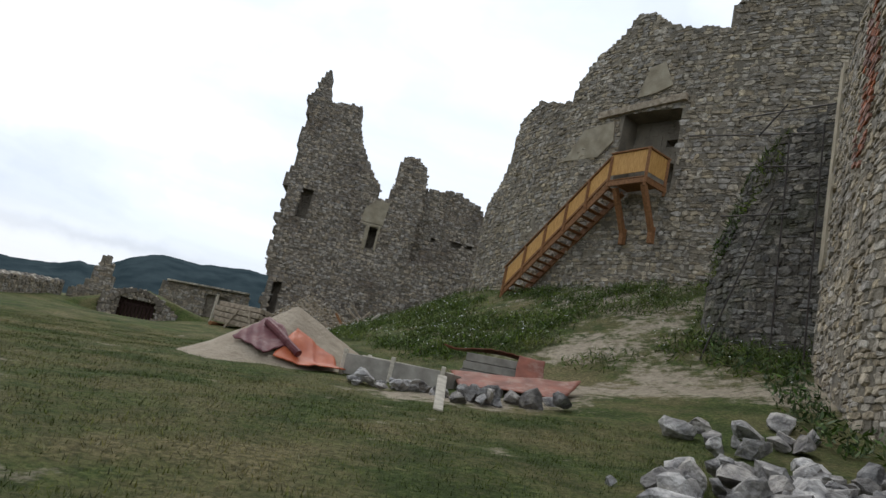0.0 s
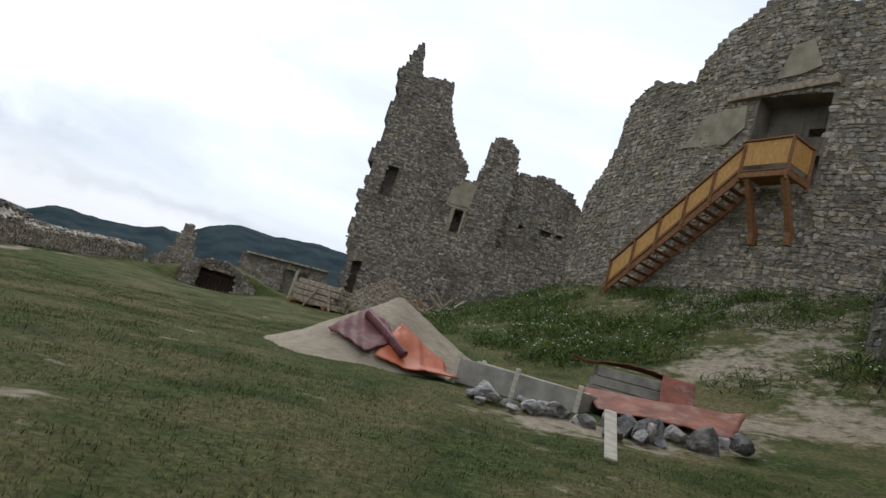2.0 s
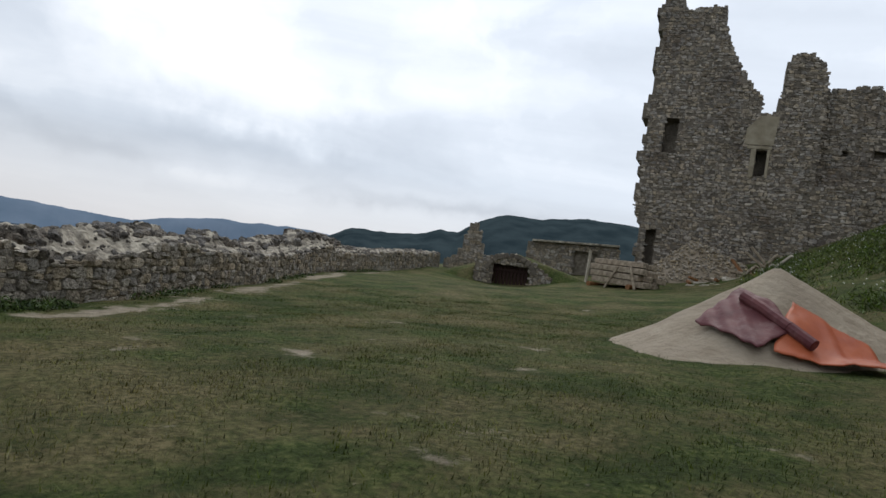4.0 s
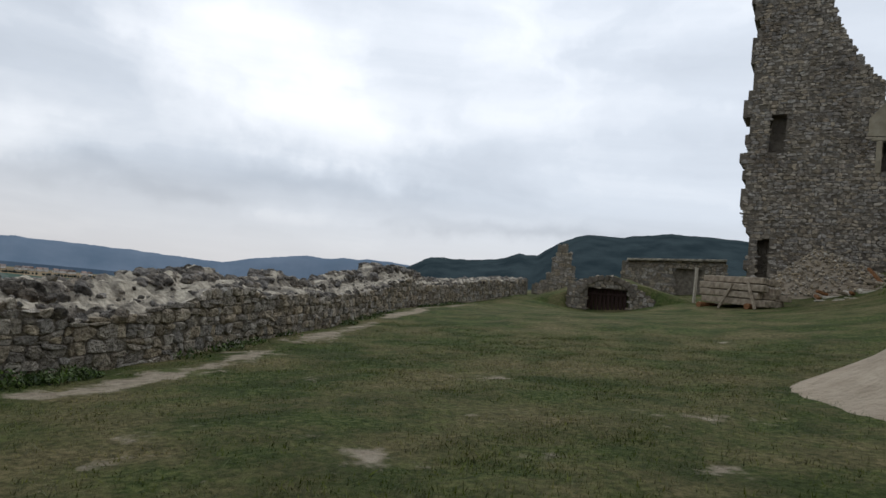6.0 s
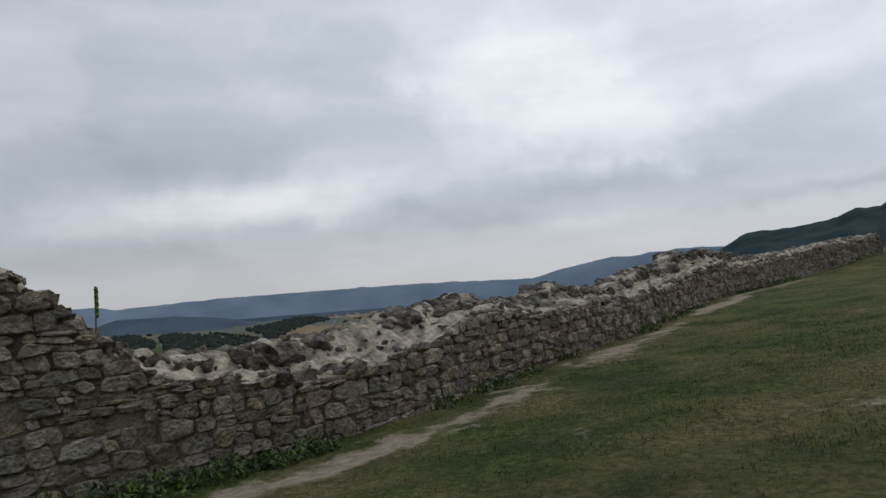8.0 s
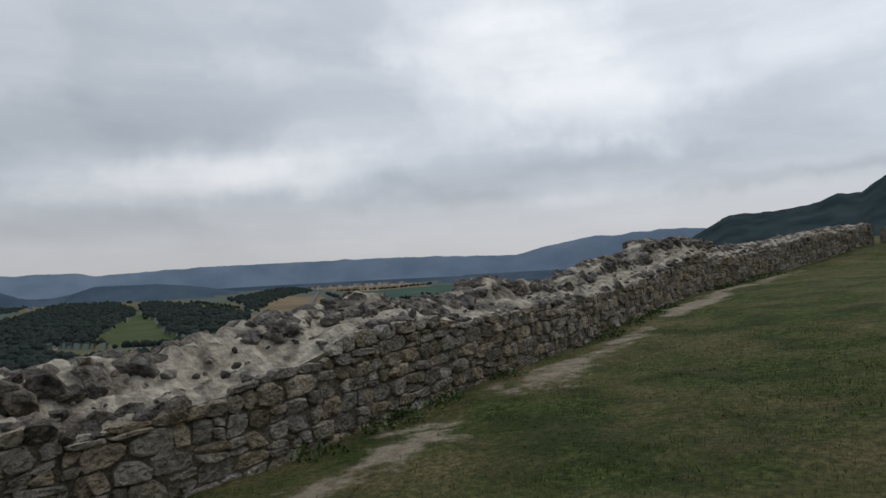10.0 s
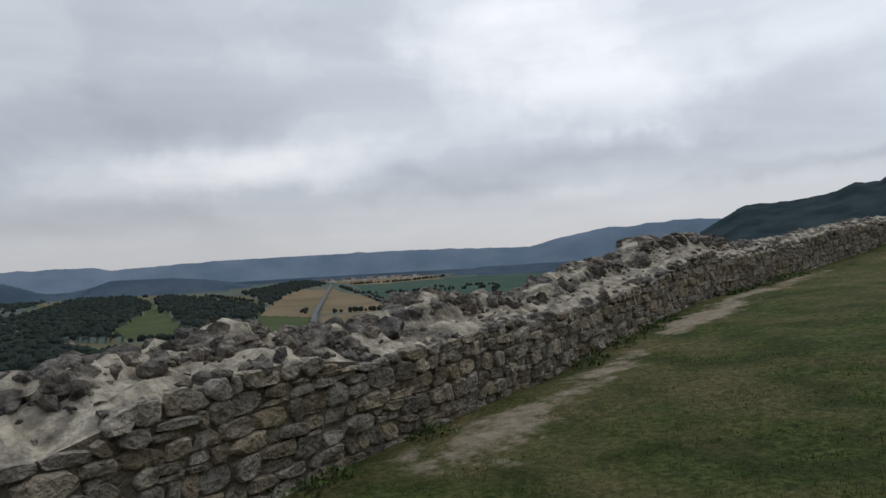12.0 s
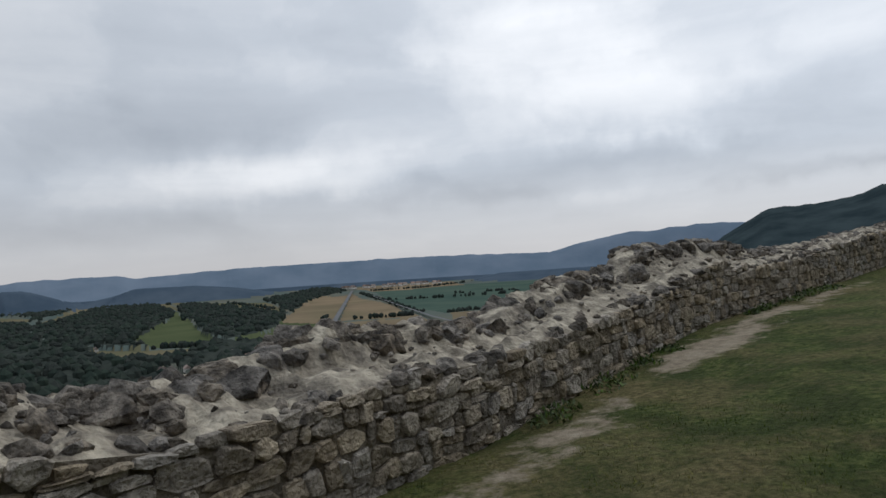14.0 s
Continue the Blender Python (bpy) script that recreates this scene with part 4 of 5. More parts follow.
# ---- dark rock buttress, near wall and scaffolding ----
BUT = Line([(5.0, 24.0), (5.4, 21.2), (6.0, 20.0), (7.6, 18.3), (10, 17.5)])
ruin_wall("buttress_ruin", "dark rough stone buttress grown over with grass", BUT, 2.2, 8.5, [(1.5, 7.5), (2.8, 8.6), (3.5, 10.2), (4.6, 11.4), (6, 12.0), (8.5, 12.5)],
          ground_under(BUT), 3.0, mats=(M_BUTTRESS, M_BUTTRESS_ST), seed=31, ragged=0.5)
NEARW = Line([(6.9, 17.5), (6.25, 14.9), (5.75, 12.6), (5.9, 10.0), (6.6, 7.0), (7.4, 4.0)])
ruin_wall("near_wall_ruin", "tall ruined stone wall with patches of red brick", NEARW, 0.0, 13.6, [(0, 12), (2.5, 13), (5, 13.5), (13.6, 14)],
          ground_under(NEARW), 1.4, mats=(M_KEEP, M_KEEP_ST), seed=32, ragged=0.3)


def brick_patch():
    """Brick lining laid bare in the near wall."""
    rng = random.Random(35)
    root = empty("brick_patch", NEARW.point(3.4, 9), "patch of red brick laid bare in the stone wall", "brickwork", kind="structure")
    inv = Matrix.Translation(-root.matrix_basis.translation)
    for k in range(46):
        z = 8.2 + k * 0.095
        for j in range(9):
            u = 2.5 + j * 0.27 + (k % 2) * 0.13
            if abs(u - 3.5 - 0.25 * math.sin(z * 2)) < 0.55 + 0.45 * noise.noise(Vector((u * 1.5, z * 0.8, 2))) and rng.random() < 0.5:
                a, b = inv @ Vector(NEARW.point(u, z, 0.0)), inv @ Vector(NEARW.point(u + 0.24, z, 0.0))
                beam("brick", a, b, 0.12 + rng.random() * 0.06, 0.075, M_BRICK, root, bevel=0)


brick_patch()


def plaster_edge():
    """The smooth rendered arris at the wall's broken end."""
    rng = random.Random(36)
    root = empty("plaster_edge", NEARW.point(0.1, 8.0), "pale rendered edge strip of the broken wall", "plaster", kind="structure")
    inv = Matrix.Translation(-root.matrix_basis.translation)
    n = 14
    vs = []
    for k in range(n):
        z = 6.8 + k * 0.43
        w = 0.32 + rng.random() * 0.22
        vs += [inv @ Vector(NEARW.point(u, z, o)) for u, o in ((0.0, 0.0), (0.0, 0.10), (w, 0.09), (w + 0.03, 0.0))]
    fs = [(4 * k + i, 4 * k + i + 1, 4 * k + i + 5, 4 * k + i + 4) for k in range(n - 1) for i in range(3)]
    mesh_ob("render_strip", vs, fs, M_PLASTER, root)


plaster_edge()


def build_scaffold():
    root = empty("scaffold_poles", (6.2, 19, gz(6.2, 19)), "rusty dark scaffold tubes against the keep", "scaffolding")
    inv = Matrix.Translation(-root.matrix_basis.translation)
    for a, b in (((6.3, 18.6, 4.3), (6.2, 18.9, 10.8)), ((6.75, 17.6, 4.2), (6.7, 17.9, 11.0)), ((4.7, 19.0, 4.3), (6.1, 19.2, 9.2)),
                 ((4.8, 25.8, 13.6), (6.7, 18.5, 11.0)), ((5.6, 21.5, 12.6), (6.9, 17.8, 11.6)), ((5.2, 21, 9.0), (6.3, 18.6, 8.6)),
                 ((5.5, 21.3, 10.8), (6.6, 18.2, 9.9)), ((5.6, 19.7, 11.2), (6.2, 19.4, 12.2))):
        tube("pole", inv @ Vector(a), inv @ Vector(b), 0.024, M_IRON, root)


build_scaffold()

# ---- parapet ----
PFRONT = [(0, 5.2), (4, 4.6), (5.6, 3.7), (6.1, 3.1), (6.6, 2.55), (7.0, 2.2), (7.4, 1.95), (7.7, 1.78), (8.6, 1.65), (9.3, 1.53), (10.5, 1.62), (11.5, 1.82), (12.3, 2.0), (13.4, 2.08), (14, 1.98), (14.6, 1.88), (15.4, 1.93),
          (17, 1.98), (18.5, 1.92), (20, 2.05), (22.6, 2.25), (25, 2.65), (26.7, 2.45), (29, 2.6), (35.7, 3.1), (39.7, 3.4)]
PCREST = [(0, 5.4), (4, 4.8), (5.6, 3.9), (6.1, 3.25), (6.6, 2.7), (7.6, 1.9), (8.5, 1.85), (10.4, 1.9), (11.8, 2.12), (13.0, 2.15), (13.6, 2.32), (14.1, 2.1), (15.4, 2.1), (16.6, 2.36), (17.5, 2.25), (19.4, 2.1), (20.5, 2.4),
          (22.3, 2.6), (23.2, 2.5), (23.8, 2.95), (27, 3.05), (28.8, 2.7), (32.9, 2.82), (36, 3.1), (39.7, 3.35)]


def build_parapet():
    rng = random.Random(41)
    thick = 1.5
    root = empty("parapet_wall", WALL.point(15, gz(*WALL.point(15, 0)[:2])), "low thick rubble parapet wall with a crumbling pale mortar top", "stone wall", kind="structure")
    inv = Matrix.Translation(-root.matrix_basis.translation)
    us = np.arange(0, 39.7, 0.08)
    prof = [0.0, -0.25, -0.5, -0.75, -0.95, -1.15, -1.35, -1.5]
    vs, fs, idx = [], [], []
    for u in us:
        zf, zc = interp(PFRONT, u), interp(PCREST, u)
        zb = gz(*WALL.point(u, 0)[:2]) - 0.3
        ring = [(0.0, zb), (0.0, (zb + zf) / 2), (-0.02, zf - 0.06)]
        for k, o in enumerate(prof[1:]):
            s = min(1.0, (k + 1) / 4.5)
            z = zf + (zc - zf) * (0.12 * (k + 1) if k < 2 else s ** 2) - (0.06 if k in (1, 2) else 0)
            if k == 6:
                z -= 0.25
            ring.append((o, z + 0.13 * noise.noise(Vector((u * 1.7, o * 2.5, 1))) + 0.10 * noise.noise(Vector((u * 5, o * 5, 4))) + 0.04 * noise.noise(Vector((u * 13, o * 13, 4)))))
        ring.append((-1.6, zb - 0.8))
        vs += [inv @ Vector(WALL.point(u, z, o)) for o, z in ring]
    n = 11
    for i in range(len(us) - 1):
        for j in range(n - 1):
            fs.append((i * n + j, (i + 1) * n + j, (i + 1) * n + j + 1, i * n + j + 1))
            idx.append(1 if 2 <= j <= 7 else 0)
    fs += [tuple(range(n)), tuple(reversed(range((len(us) - 1) * n, len(us) * n)))]
    idx += [0, 0]
    mesh_ob("mortar_core", vs, fs, [M_MORTAR, M_CAP], root, idx=idx)
    # facing stones; those along the stretch that the path follows are single pieces
    rest, crest, singles = Heap(), Heap(), []
    for uc, hc, cell in course_cells(rng, 0.1, 39.2, -0.25, 4.9):
        p, t, nrm = WALL.at(uc)
        base, zt = gz(p[0], p[1]), interp(PFRONT, uc)
        zc = base + hc
        if not base - 0.12 < zc < zt - 0.03 or rng.random() < 0.02:
            continue
        m = Matrix(((t[0], 0, nrm[0], p[0]), (t[1], 0, nrm[1], p[1]), (0, 1, 0, zc), (0, 0, 0, 1)))
        geo = cell_stone(rng, cell, 0.012 + rng.random() * 0.055, 0.007)
        if 11.0 < uc < 17.6 and len(singles) < 300 and zc > base + 0.1:
            singles.append((inv @ m, geo))
        else:
            rest.add(*geo, inv @ m)
    for u in np.arange(0, 39.5, 0.055):   # loose rubble along the crest
        dense = 0.3 + 0.7 * (noise.noise(Vector((u * 0.6, 8, 2))) > -0.12)
        for o, keep, big in ((-1.2, 0.95, 0.5), (-1.0, 0.9, 0.44), (-0.8, 0.5, 0.28), (-0.5, 0.15, 0.18), (-0.3, 0.2, 0.18), (-0.1, 0.95, 0.28), (-1.45, 0.8, 0.36), (-0.2, 0.3, 0.08), (-0.4, 0.3, 0.08), (-0.6, 0.35, 0.09), (-0.8, 0.5, 0.12), (-0.95, 0.7, 0.15)):
            if rng.random() < keep * dense * 0.5:
                zf, zc = interp(PFRONT, u), interp(PCREST, u)
                z = zf + (zc - zf) * min(1.0, (-o / 1.1)) ** 1.6
                s = big * (0.35 + rng.random() * 0.75)
                vs2, fs2 = rock_geo(rng, s * 1.3, s, s * 0.85, 1 if s > 0.22 and 8 < u < 26 else 0, rough=0.12)
                o2 = o + rng.gauss(0, 0.09)
                crest.add(vs2, fs2, inv @ Matrix.Translation(WALL.point(u + rng.random() * 0.1, z - s * 0.2, min(o2, -0.06))) @ pose(0, 0, 0, rng.gauss(0, 14), rng.gauss(0, 14), rng.random() * 360))
    tagged(mesh_ob("facing_stones", rest.v, rest.f, M_STONE, root), kind="stuff")
    tagged(mesh_ob("crest_rubble", crest.v, crest.f, M_CREST, root), kind="stuff")
    return root, singles


PARAPET, STONE_SINGLES = build_parapet()


# ---- spire, cellar arch, small house ----
def stub(name, label, pts, top, thick, seed, mats=(M_MORTAR, M_STONE), category="ruined wall", holes=()):
    ln = Line(pts)
    return ruin_wall(name, label, ln, 0.0, ln.u[-1], top, ground_under(ln), thick, holes, mats=mats, seed=seed, ragged=0.25, category=category, stone=(0.3, 0.17))


stub("wall_stub", "pointed remnant of a broken stone wall", [(-27.4, 39.0), (-24.9, 40.2)], [(0, 3.2), (0.8, 3.5), (1.1, 4.5), (1.45, 5.75), (1.75, 5.5), (2.0, 4.6), (2.4, 3.7), (2.8, 3.3)], 0.9, 51)
ARCH_L = Line([(-23.6, 36.5), (-19.8, 38.5)])


def build_cellar():
    gb = 1.95
    ruin_wall("cellar_front", "low rubble front of a vaulted cellar set in a grass bank", ARCH_L, 0.0, 4.3, [(0, 3.0), (0.5, 3.45), (1.3, 3.75), (2.0, 3.82), (2.8, 3.7), (3.6, 3.25), (4.3, 2.8)], lambda u: gb, 0.9,
              [(0.95, 2.95, gb - 0.5, 3.2, None)], mats=(M_TOWER, M_STONE), seed=52, ragged=0.08, category="cellar")
    door = empty("cellar_door", ARCH_L.point(1.95, gb, -0.45), "dark brown double plank cellar door under an arch", "door", kind="structure")
    inv = Matrix.Translation(-door.matrix_basis.translation)
    for k in range(10):
        u = 1.0 + k * 0.2
        beam("plank", inv @ Vector(ARCH_L.point(u + 0.05, gb - 0.2, -0.35)), inv @ Vector(ARCH_L.point(u + 0.05, 3.4, -0.35)), 0.19, 0.05, M_DOORWOOD, door)
    beam("ledge", inv @ Vector(ARCH_L.point(0.95, 2.9, -0.3)), inv @ Vector(ARCH_L.point(2.95, 2.95, -0.3)), 0.05, 0.12, M_DOORWOOD, door)
    for k in range(11):
        a = math.pi * (0.12 + 0.76 * k / 10)
        c = Vector(ARCH_L.point(1.95 - 1.25 * math.cos(a), 2.55 + 1.05 * math.sin(a), 0.06))
        d = Vector(ARCH_L.point(1.95 - 1.52 * math.cos(a), 2.55 + 1.32 * math.sin(a), 0.06))
        beam("arch_stone", inv @ c, inv @ d, 0.14, 0.27, M_TOWER, door, bevel=0.02)
    # the grass bank that covers the vault
    vs, n = [], 30
    t, nr = ARCH_L.at(2)[1], ARCH_L.at(2)[2]
    c = ARCH_L.point(2.15, 0)
    for j in range(n):
        for i in range(n):
            u, o = -5 + 10 * i / (n - 1), 0.25 - 7.5 * j / (n - 1)
            x, y = c[0] + t[0] * u + nr[0] * o, c[1] + t[1] * u + nr[1] * o
            side = max(0.0, 1 - abs(u) / 4.6)
            k = side ** 0.9 * max(0.0, min(1.0, (0.55 - o) / 0.9 if abs(u) > 2.2 else (-0.45 - o) / 0.12)) * max(0.0, 1 - max(0, -o - 3) / 4.2)
            vs.append((x, y, gz(x, y) - 0.3 + 1.85 * k + 0.06 * bump_at(x, y, 2)))
    fs = [(j * n + i, (j + 1) * n + i, (j + 1) * n + i + 1, j * n + i + 1) for j in range(n - 1) for i in range(n - 1)]
    tagged(mesh_ob("grass_bank", vs, fs, M_TURF, smooth=True), "grassy mound over the vaulted cellar", "grass bank", kind="structure")


build_cellar()
HOUSE_L = Line([(-25.0, 45.0), (-19.5, 47.2)])
ruin_wall("gate_house", "low roofless stone house with a bricked up doorway", HOUSE_L, 0.0, 5.9, [(0, 5.2), (5.9, 5.6)], ground_under(HOUSE_L), 0.8,
          [(3.1, 4.6, 3.0, 5.0, 0.3)], mats=(M_MORTAR, M_STONE), seed=53, ragged=0.05, category="house")
CAPL = empty("house_coping", HOUSE_L.point(3, 5.5), "flat pale coping slab along the house wall", "coping", kind="structure")
beam("coping_slab", Vector(HOUSE_L.point(0.3, 5.3, 0.0)) - CAPL.matrix_basis.translation, Vector(HOUSE_L.point(5.9, 5.66, 0.0)) - CAPL.matrix_basis.translation, 0.7, 0.12, M_CAP, CAPL)


# ---- timber stack, rubble and wood by the tower ----
def build_logs():
    rng = random.Random(61)
    a = Vector((-17.5, 38.0, 0))
    d = Vector((0.965, -0.262, 0))
    n = Vector((0.262, 0.965, 0))
    base = gz(-16, 37.6) + 0.2
    for row in range(4):
        for col in range(4):
            if row == 3 and col == 0:
                continue
            start = a + n * (col * 0.40) + d * (rng.gauss(0.0, 0.10) + 0.12 * (3 - row)) + Vector((0, 0, base + 0.14 + row * 0.31))
            e = empty("timber_beam", start, "weathered squared timber lying in a stack", "timber", "stacked timbers")
            end = d * (3.1 + rng.gauss(0, 0.18)) + n * rng.gauss(0, 0.05) + Vector((0, 0, -0.05 + rng.gauss(0, 0.03)))
            beam("balk", (0, 0, 0), end, rng.uniform(0.32, 0.38), rng.uniform(0.26, 0.30), M_OLDWOOD, e, bevel=0.025)
    for k in (0.35, 2.7):
        p = a + d * k - n * 0.5
        p.z = gz(p.x, p.y)
        e = empty("round_log", p, "dark round log lying under the timber stack", "log", "stack supports")
        tube("trunk", (0, 0, 0.13), n * 2.0 + Vector((0, 0, 0.15)), 0.13, M_BEAM, e)
    for k, lean in ((1.3, 0.5), (3.05, -0.55)):
        p = a + d * k - n * 0.42
        p.z = gz(p.x, p.y)
        e = empty("leaning_prop", p, "timber prop leaning on the stack", "timber", "stack props")
        beam("prop", (0, 0, 0), d * lean + n * 0.2 + Vector((0, 0, 1.15)), 0.12, 0.09, M_OLDWOOD, e)
    p = Vector((-18.5, 40.0, gz(-18.5, 40.0)))
    e = empty("upright_board", p, "pale board standing upright behind the stack", "board")
    beam("plank", (0, 0, -0.05), (0.03, 0, 1.75), 0.3, 0.06, M_PALEWOOD, e)


build_logs()


def heap_of_stone(name, label, cx, cy, rx, ry, h, n, mat, seed, size=0.22):
    rng = random.Random(seed)
    g = Heap()
    for _ in range(n):
        a, r = rng.random() * 6.283, math.sqrt(rng.random())
        x, y = cx + rx * r * math.cos(a), cy + ry * r * math.sin(a)
        z = gz(x, y) + h * (1 - r) ** 0.9 + rng.random() * 0.1
        s = size * (0.5 + rng.random())
        g.add(*rock_geo(rng, s * 1.3, s, s * 0.8, 0), Matrix.Translation((x - cx, y - cy, z - gz(cx, cy))) @ pose(0, 0, 0, rng.random() * 90, 0, rng.random() * 360))
    m = 18
    vs, fs = [(0, 0, h * 0.97)], []
    for j in range(1, 6):
        for i in range(m):
            a = 6.283 * i / m
            r = j / 5
            x, y = rx * r * math.cos(a), ry * r * math.sin(a)
            vs.append((x, y, gz(cx + x, cy + y) - gz(cx, cy) + h * (1 - r) ** 0.9 - 0.05))
    for i in range(m):
        fs.append((0, 1 + i, 1 + (i + 1) % m))
        for j in range(4):
            fs.append((1 + j * m + i, 1 + (j + 1) * m + i, 1 + (j + 1) * m + (i + 1) % m, 1 + j * m + (i + 1) % m))
    root = empty(name, (cx, cy, gz(cx, cy)), label, "rubble heap", kind="stuff")
    mesh_ob("heap_core", vs, fs, M_SAND, root)
    mesh_ob("heap_stones", g.v, g.f, mat, root)


heap_of_stone("rubble_heap", "pale rubble heap piled at the foot of the tower", -13.9, 43.2, 3.0, 1.7, 2.1, 1500, M_RUBBLE, 71, 0.15)


def build_firewood():
    rng = random.Random(72)
    for k in range(46):
        x, y = -13.2 + rng.random() * 4.0, 40.4 + rng.random() * 1.5
        e = empty("wood_billet", (x, y, gz(x, y) + 0.06), "split wood billet thrown on a pile", "firewood", "scattered firewood")
        a = rng.random() * 6.283
        up = 0.7 if rng.random() < 0.3 and x > -11 else 0.12
        ln = 0.5 + rng.random() * 0.7
        beam("billet", (0, 0, 0), (ln * math.cos(a), ln * 0.6 * math.sin(a), up * (0.4 + rng.random())), 0.16, 0.13, rng.choice((M_OLDWOOD, M_OLDWOOD, M_BEAM, M_PALEWOOD)), e, bevel=0.02)
    for k in range(7):
        x, y = -13.2 + rng.random() * 1.6, 38.9 + rng.random() * 1.3
        e = empty("split_board", (x, y, gz(x, y) + 0.04), "pale split board lying in the grass", "board", "boards on the grass")
        a = rng.gauss(0.4, 0.5)
        beam("board", (0, 0, 0), (1.1 * math.cos(a), 1.1 * math.sin(a), 0.08), 0.16, 0.04, M_PALEWOOD, e, bevel=0.006)


build_firewood()


# ---- sand heap with tarpaulins ----
SAND_C, SAND_H = (-5.55, 16.6), 1.38


def sand_z(x, y):
    dx, dy = x - SAND_C[0], y - SAND_C[1]
    ang = math.atan2(dy, dx)
    rad = 2.15 + 0.15 * math.sin(ang * 2 + 0.6) + 0.12 * math.sin(ang * 3) + 0.25 * max(0, math.cos(ang - 4.0))
    r = math.hypot(dx, dy) / rad
    h = SAND_H * (1 - r) ** 1.12 if r < 1 else -(r - 1) * 0.6
    return gz(x, y) + min(h, SAND_H - 0.12 + 0.12 * math.exp(-r * 9)) + 0.035 * bump_at(x, y, 2.3) + 0.012 * bump_at(x, y, 7)


def build_sand():
    n = 80
    vs = []
    for j in range(n):
        for i in range(n):
            x, y = SAND_C[0] - 3.8 + 7.6 * i / (n - 1), SAND_C[1] - 3.8 + 7.6 * j / (n - 1)
            vs.append((x - SAND_C[0], y - SAND_C[1], sand_z(x, y) - gz(*SAND_C)))
    fs = [(j * n + i, j * n + i + 1, (j + 1) * n + i + 1, (j + 1) * n + i) for j in range(n - 1) for i in range(n - 1)]
    ob = mesh_ob("sand_heap", vs, fs, M_SAND, smooth=True)
    ob.location = (*SAND_C, gz(*SAND_C))
    tagged(ob, "large conical heap of pale building sand on the grass", "sand heap", kind="stuff")


build_sand()


def sheet(name, label, cat, corners, zfun, mat, lift, folds, n=26, thick=0.02, seed=1):
    """A limp sheet laid between four corners in plan."""
    rng = random.Random(seed)
    (ax, ay), (bx, by), (cx, cy), (dx, dy) = corners
    vs = []
    ox, oy = ax, ay
    oz = zfun(ox, oy)
    for layer in (0, 1):
        for j in range(n):
            for i in range(n):
                s, t = i / (n - 1), j / (n - 1)
                s2, t2 = s + 0.03 * noise.noise(Vector((t * 4, seed, 1))), t + 0.04 * noise.noise(Vector((s * 4, seed, 2)))
                x = (ax * (1 - s2) + bx * s2) * (1 - t2) + (dx * (1 - s2) + cx * s2) * t2
                y = (ay * (1 - s2) + by * s2) * (1 - t2) + (dy * (1 - s2) + cy * s2) * t2
                z = zfun(x, y) + lift + folds * (0.5 + 0.5 * noise.noise(Vector((x * 1.6, y * 1.6, seed)))) + folds * 0.5 * abs(noise.noise(Vector((x * 4 + y * 2, seed, 7))))
                vs.append((x - ox, y - oy, z - oz - layer * thick))
    fs = [(j * n + i, j * n + i + 1, (j + 1) * n + i + 1, (j + 1) * n + i) for j in range(n - 1) for i in range(n - 1)]
    k = n * n
    fs += [tuple(k + q for q in reversed(f)) for f in fs]
    for i in range(n - 1):
        for a, b in ((i, i + 1), ((n - 1) * n + i + 1, (n - 1) * n + i), ((i + 1) * n, i * n), (i * n + n - 1, (i + 1) * n + n - 1)):
            fs.append((b, a, a + k, b + k))
    ob = mesh_ob(name, vs, fs, mat, smooth=True)
    ob.location = (ox, oy, oz)
    return tagged(ob, label, cat)


ground_or_sand = lambda x, y: max(sand_z(x, y), gz(x, y))
sheet("maroon_tarpaulin", "crumpled maroon tarpaulin draped over the sand heap", "tarpaulin", [(-6.35, 15.05), (-5.35, 14.5), (-4.95, 15.2), (-5.95, 15.9)], ground_or_sand, M_MAROON, 0.04, 0.16, seed=3)
sheet("orange_tarpaulin", "orange red plastic sheet spread from the sand heap", "tarpaulin", [(-5.15, 14.6), (-3.55, 14.75), (-4.1, 15.7), (-5.15, 15.75)], ground_or_sand, M_ORANGE, 0.05, 0.16, seed=4)


def build_roll():
    e = empty("rolled_tarpaulin", (-5.5, 15.9, ground_or_sand(-5.5, 15.9)), "dark red rolled up edge of the tarpaulin", "tarpaulin roll")
    pts = [(-5.8, 15.5), (-5.45, 15.3), (-5.05, 15.05), (-4.7, 14.9)]
    for p, q in zip(pts[:-1], pts[1:]):
        a = Vector((*p, ground_or_sand(*p) + 0.2)) - e.matrix_basis.translation
        b = Vector((*q, ground_or_sand(*q) + 0.2)) - e.matrix_basis.translation
        tube("roll", a, b, 0.09, M_MAROON, e)
    b = empty("leaning_board", (-5.15, 14.75, gz(-5.15, 14.75)), "short pale board leaning on the sand heap", "board")
    beam("plank", (0, 0, 0), (0.1, 0.35, 0.42), 0.16, 0.04, M_PALEWOOD, b)


build_roll()


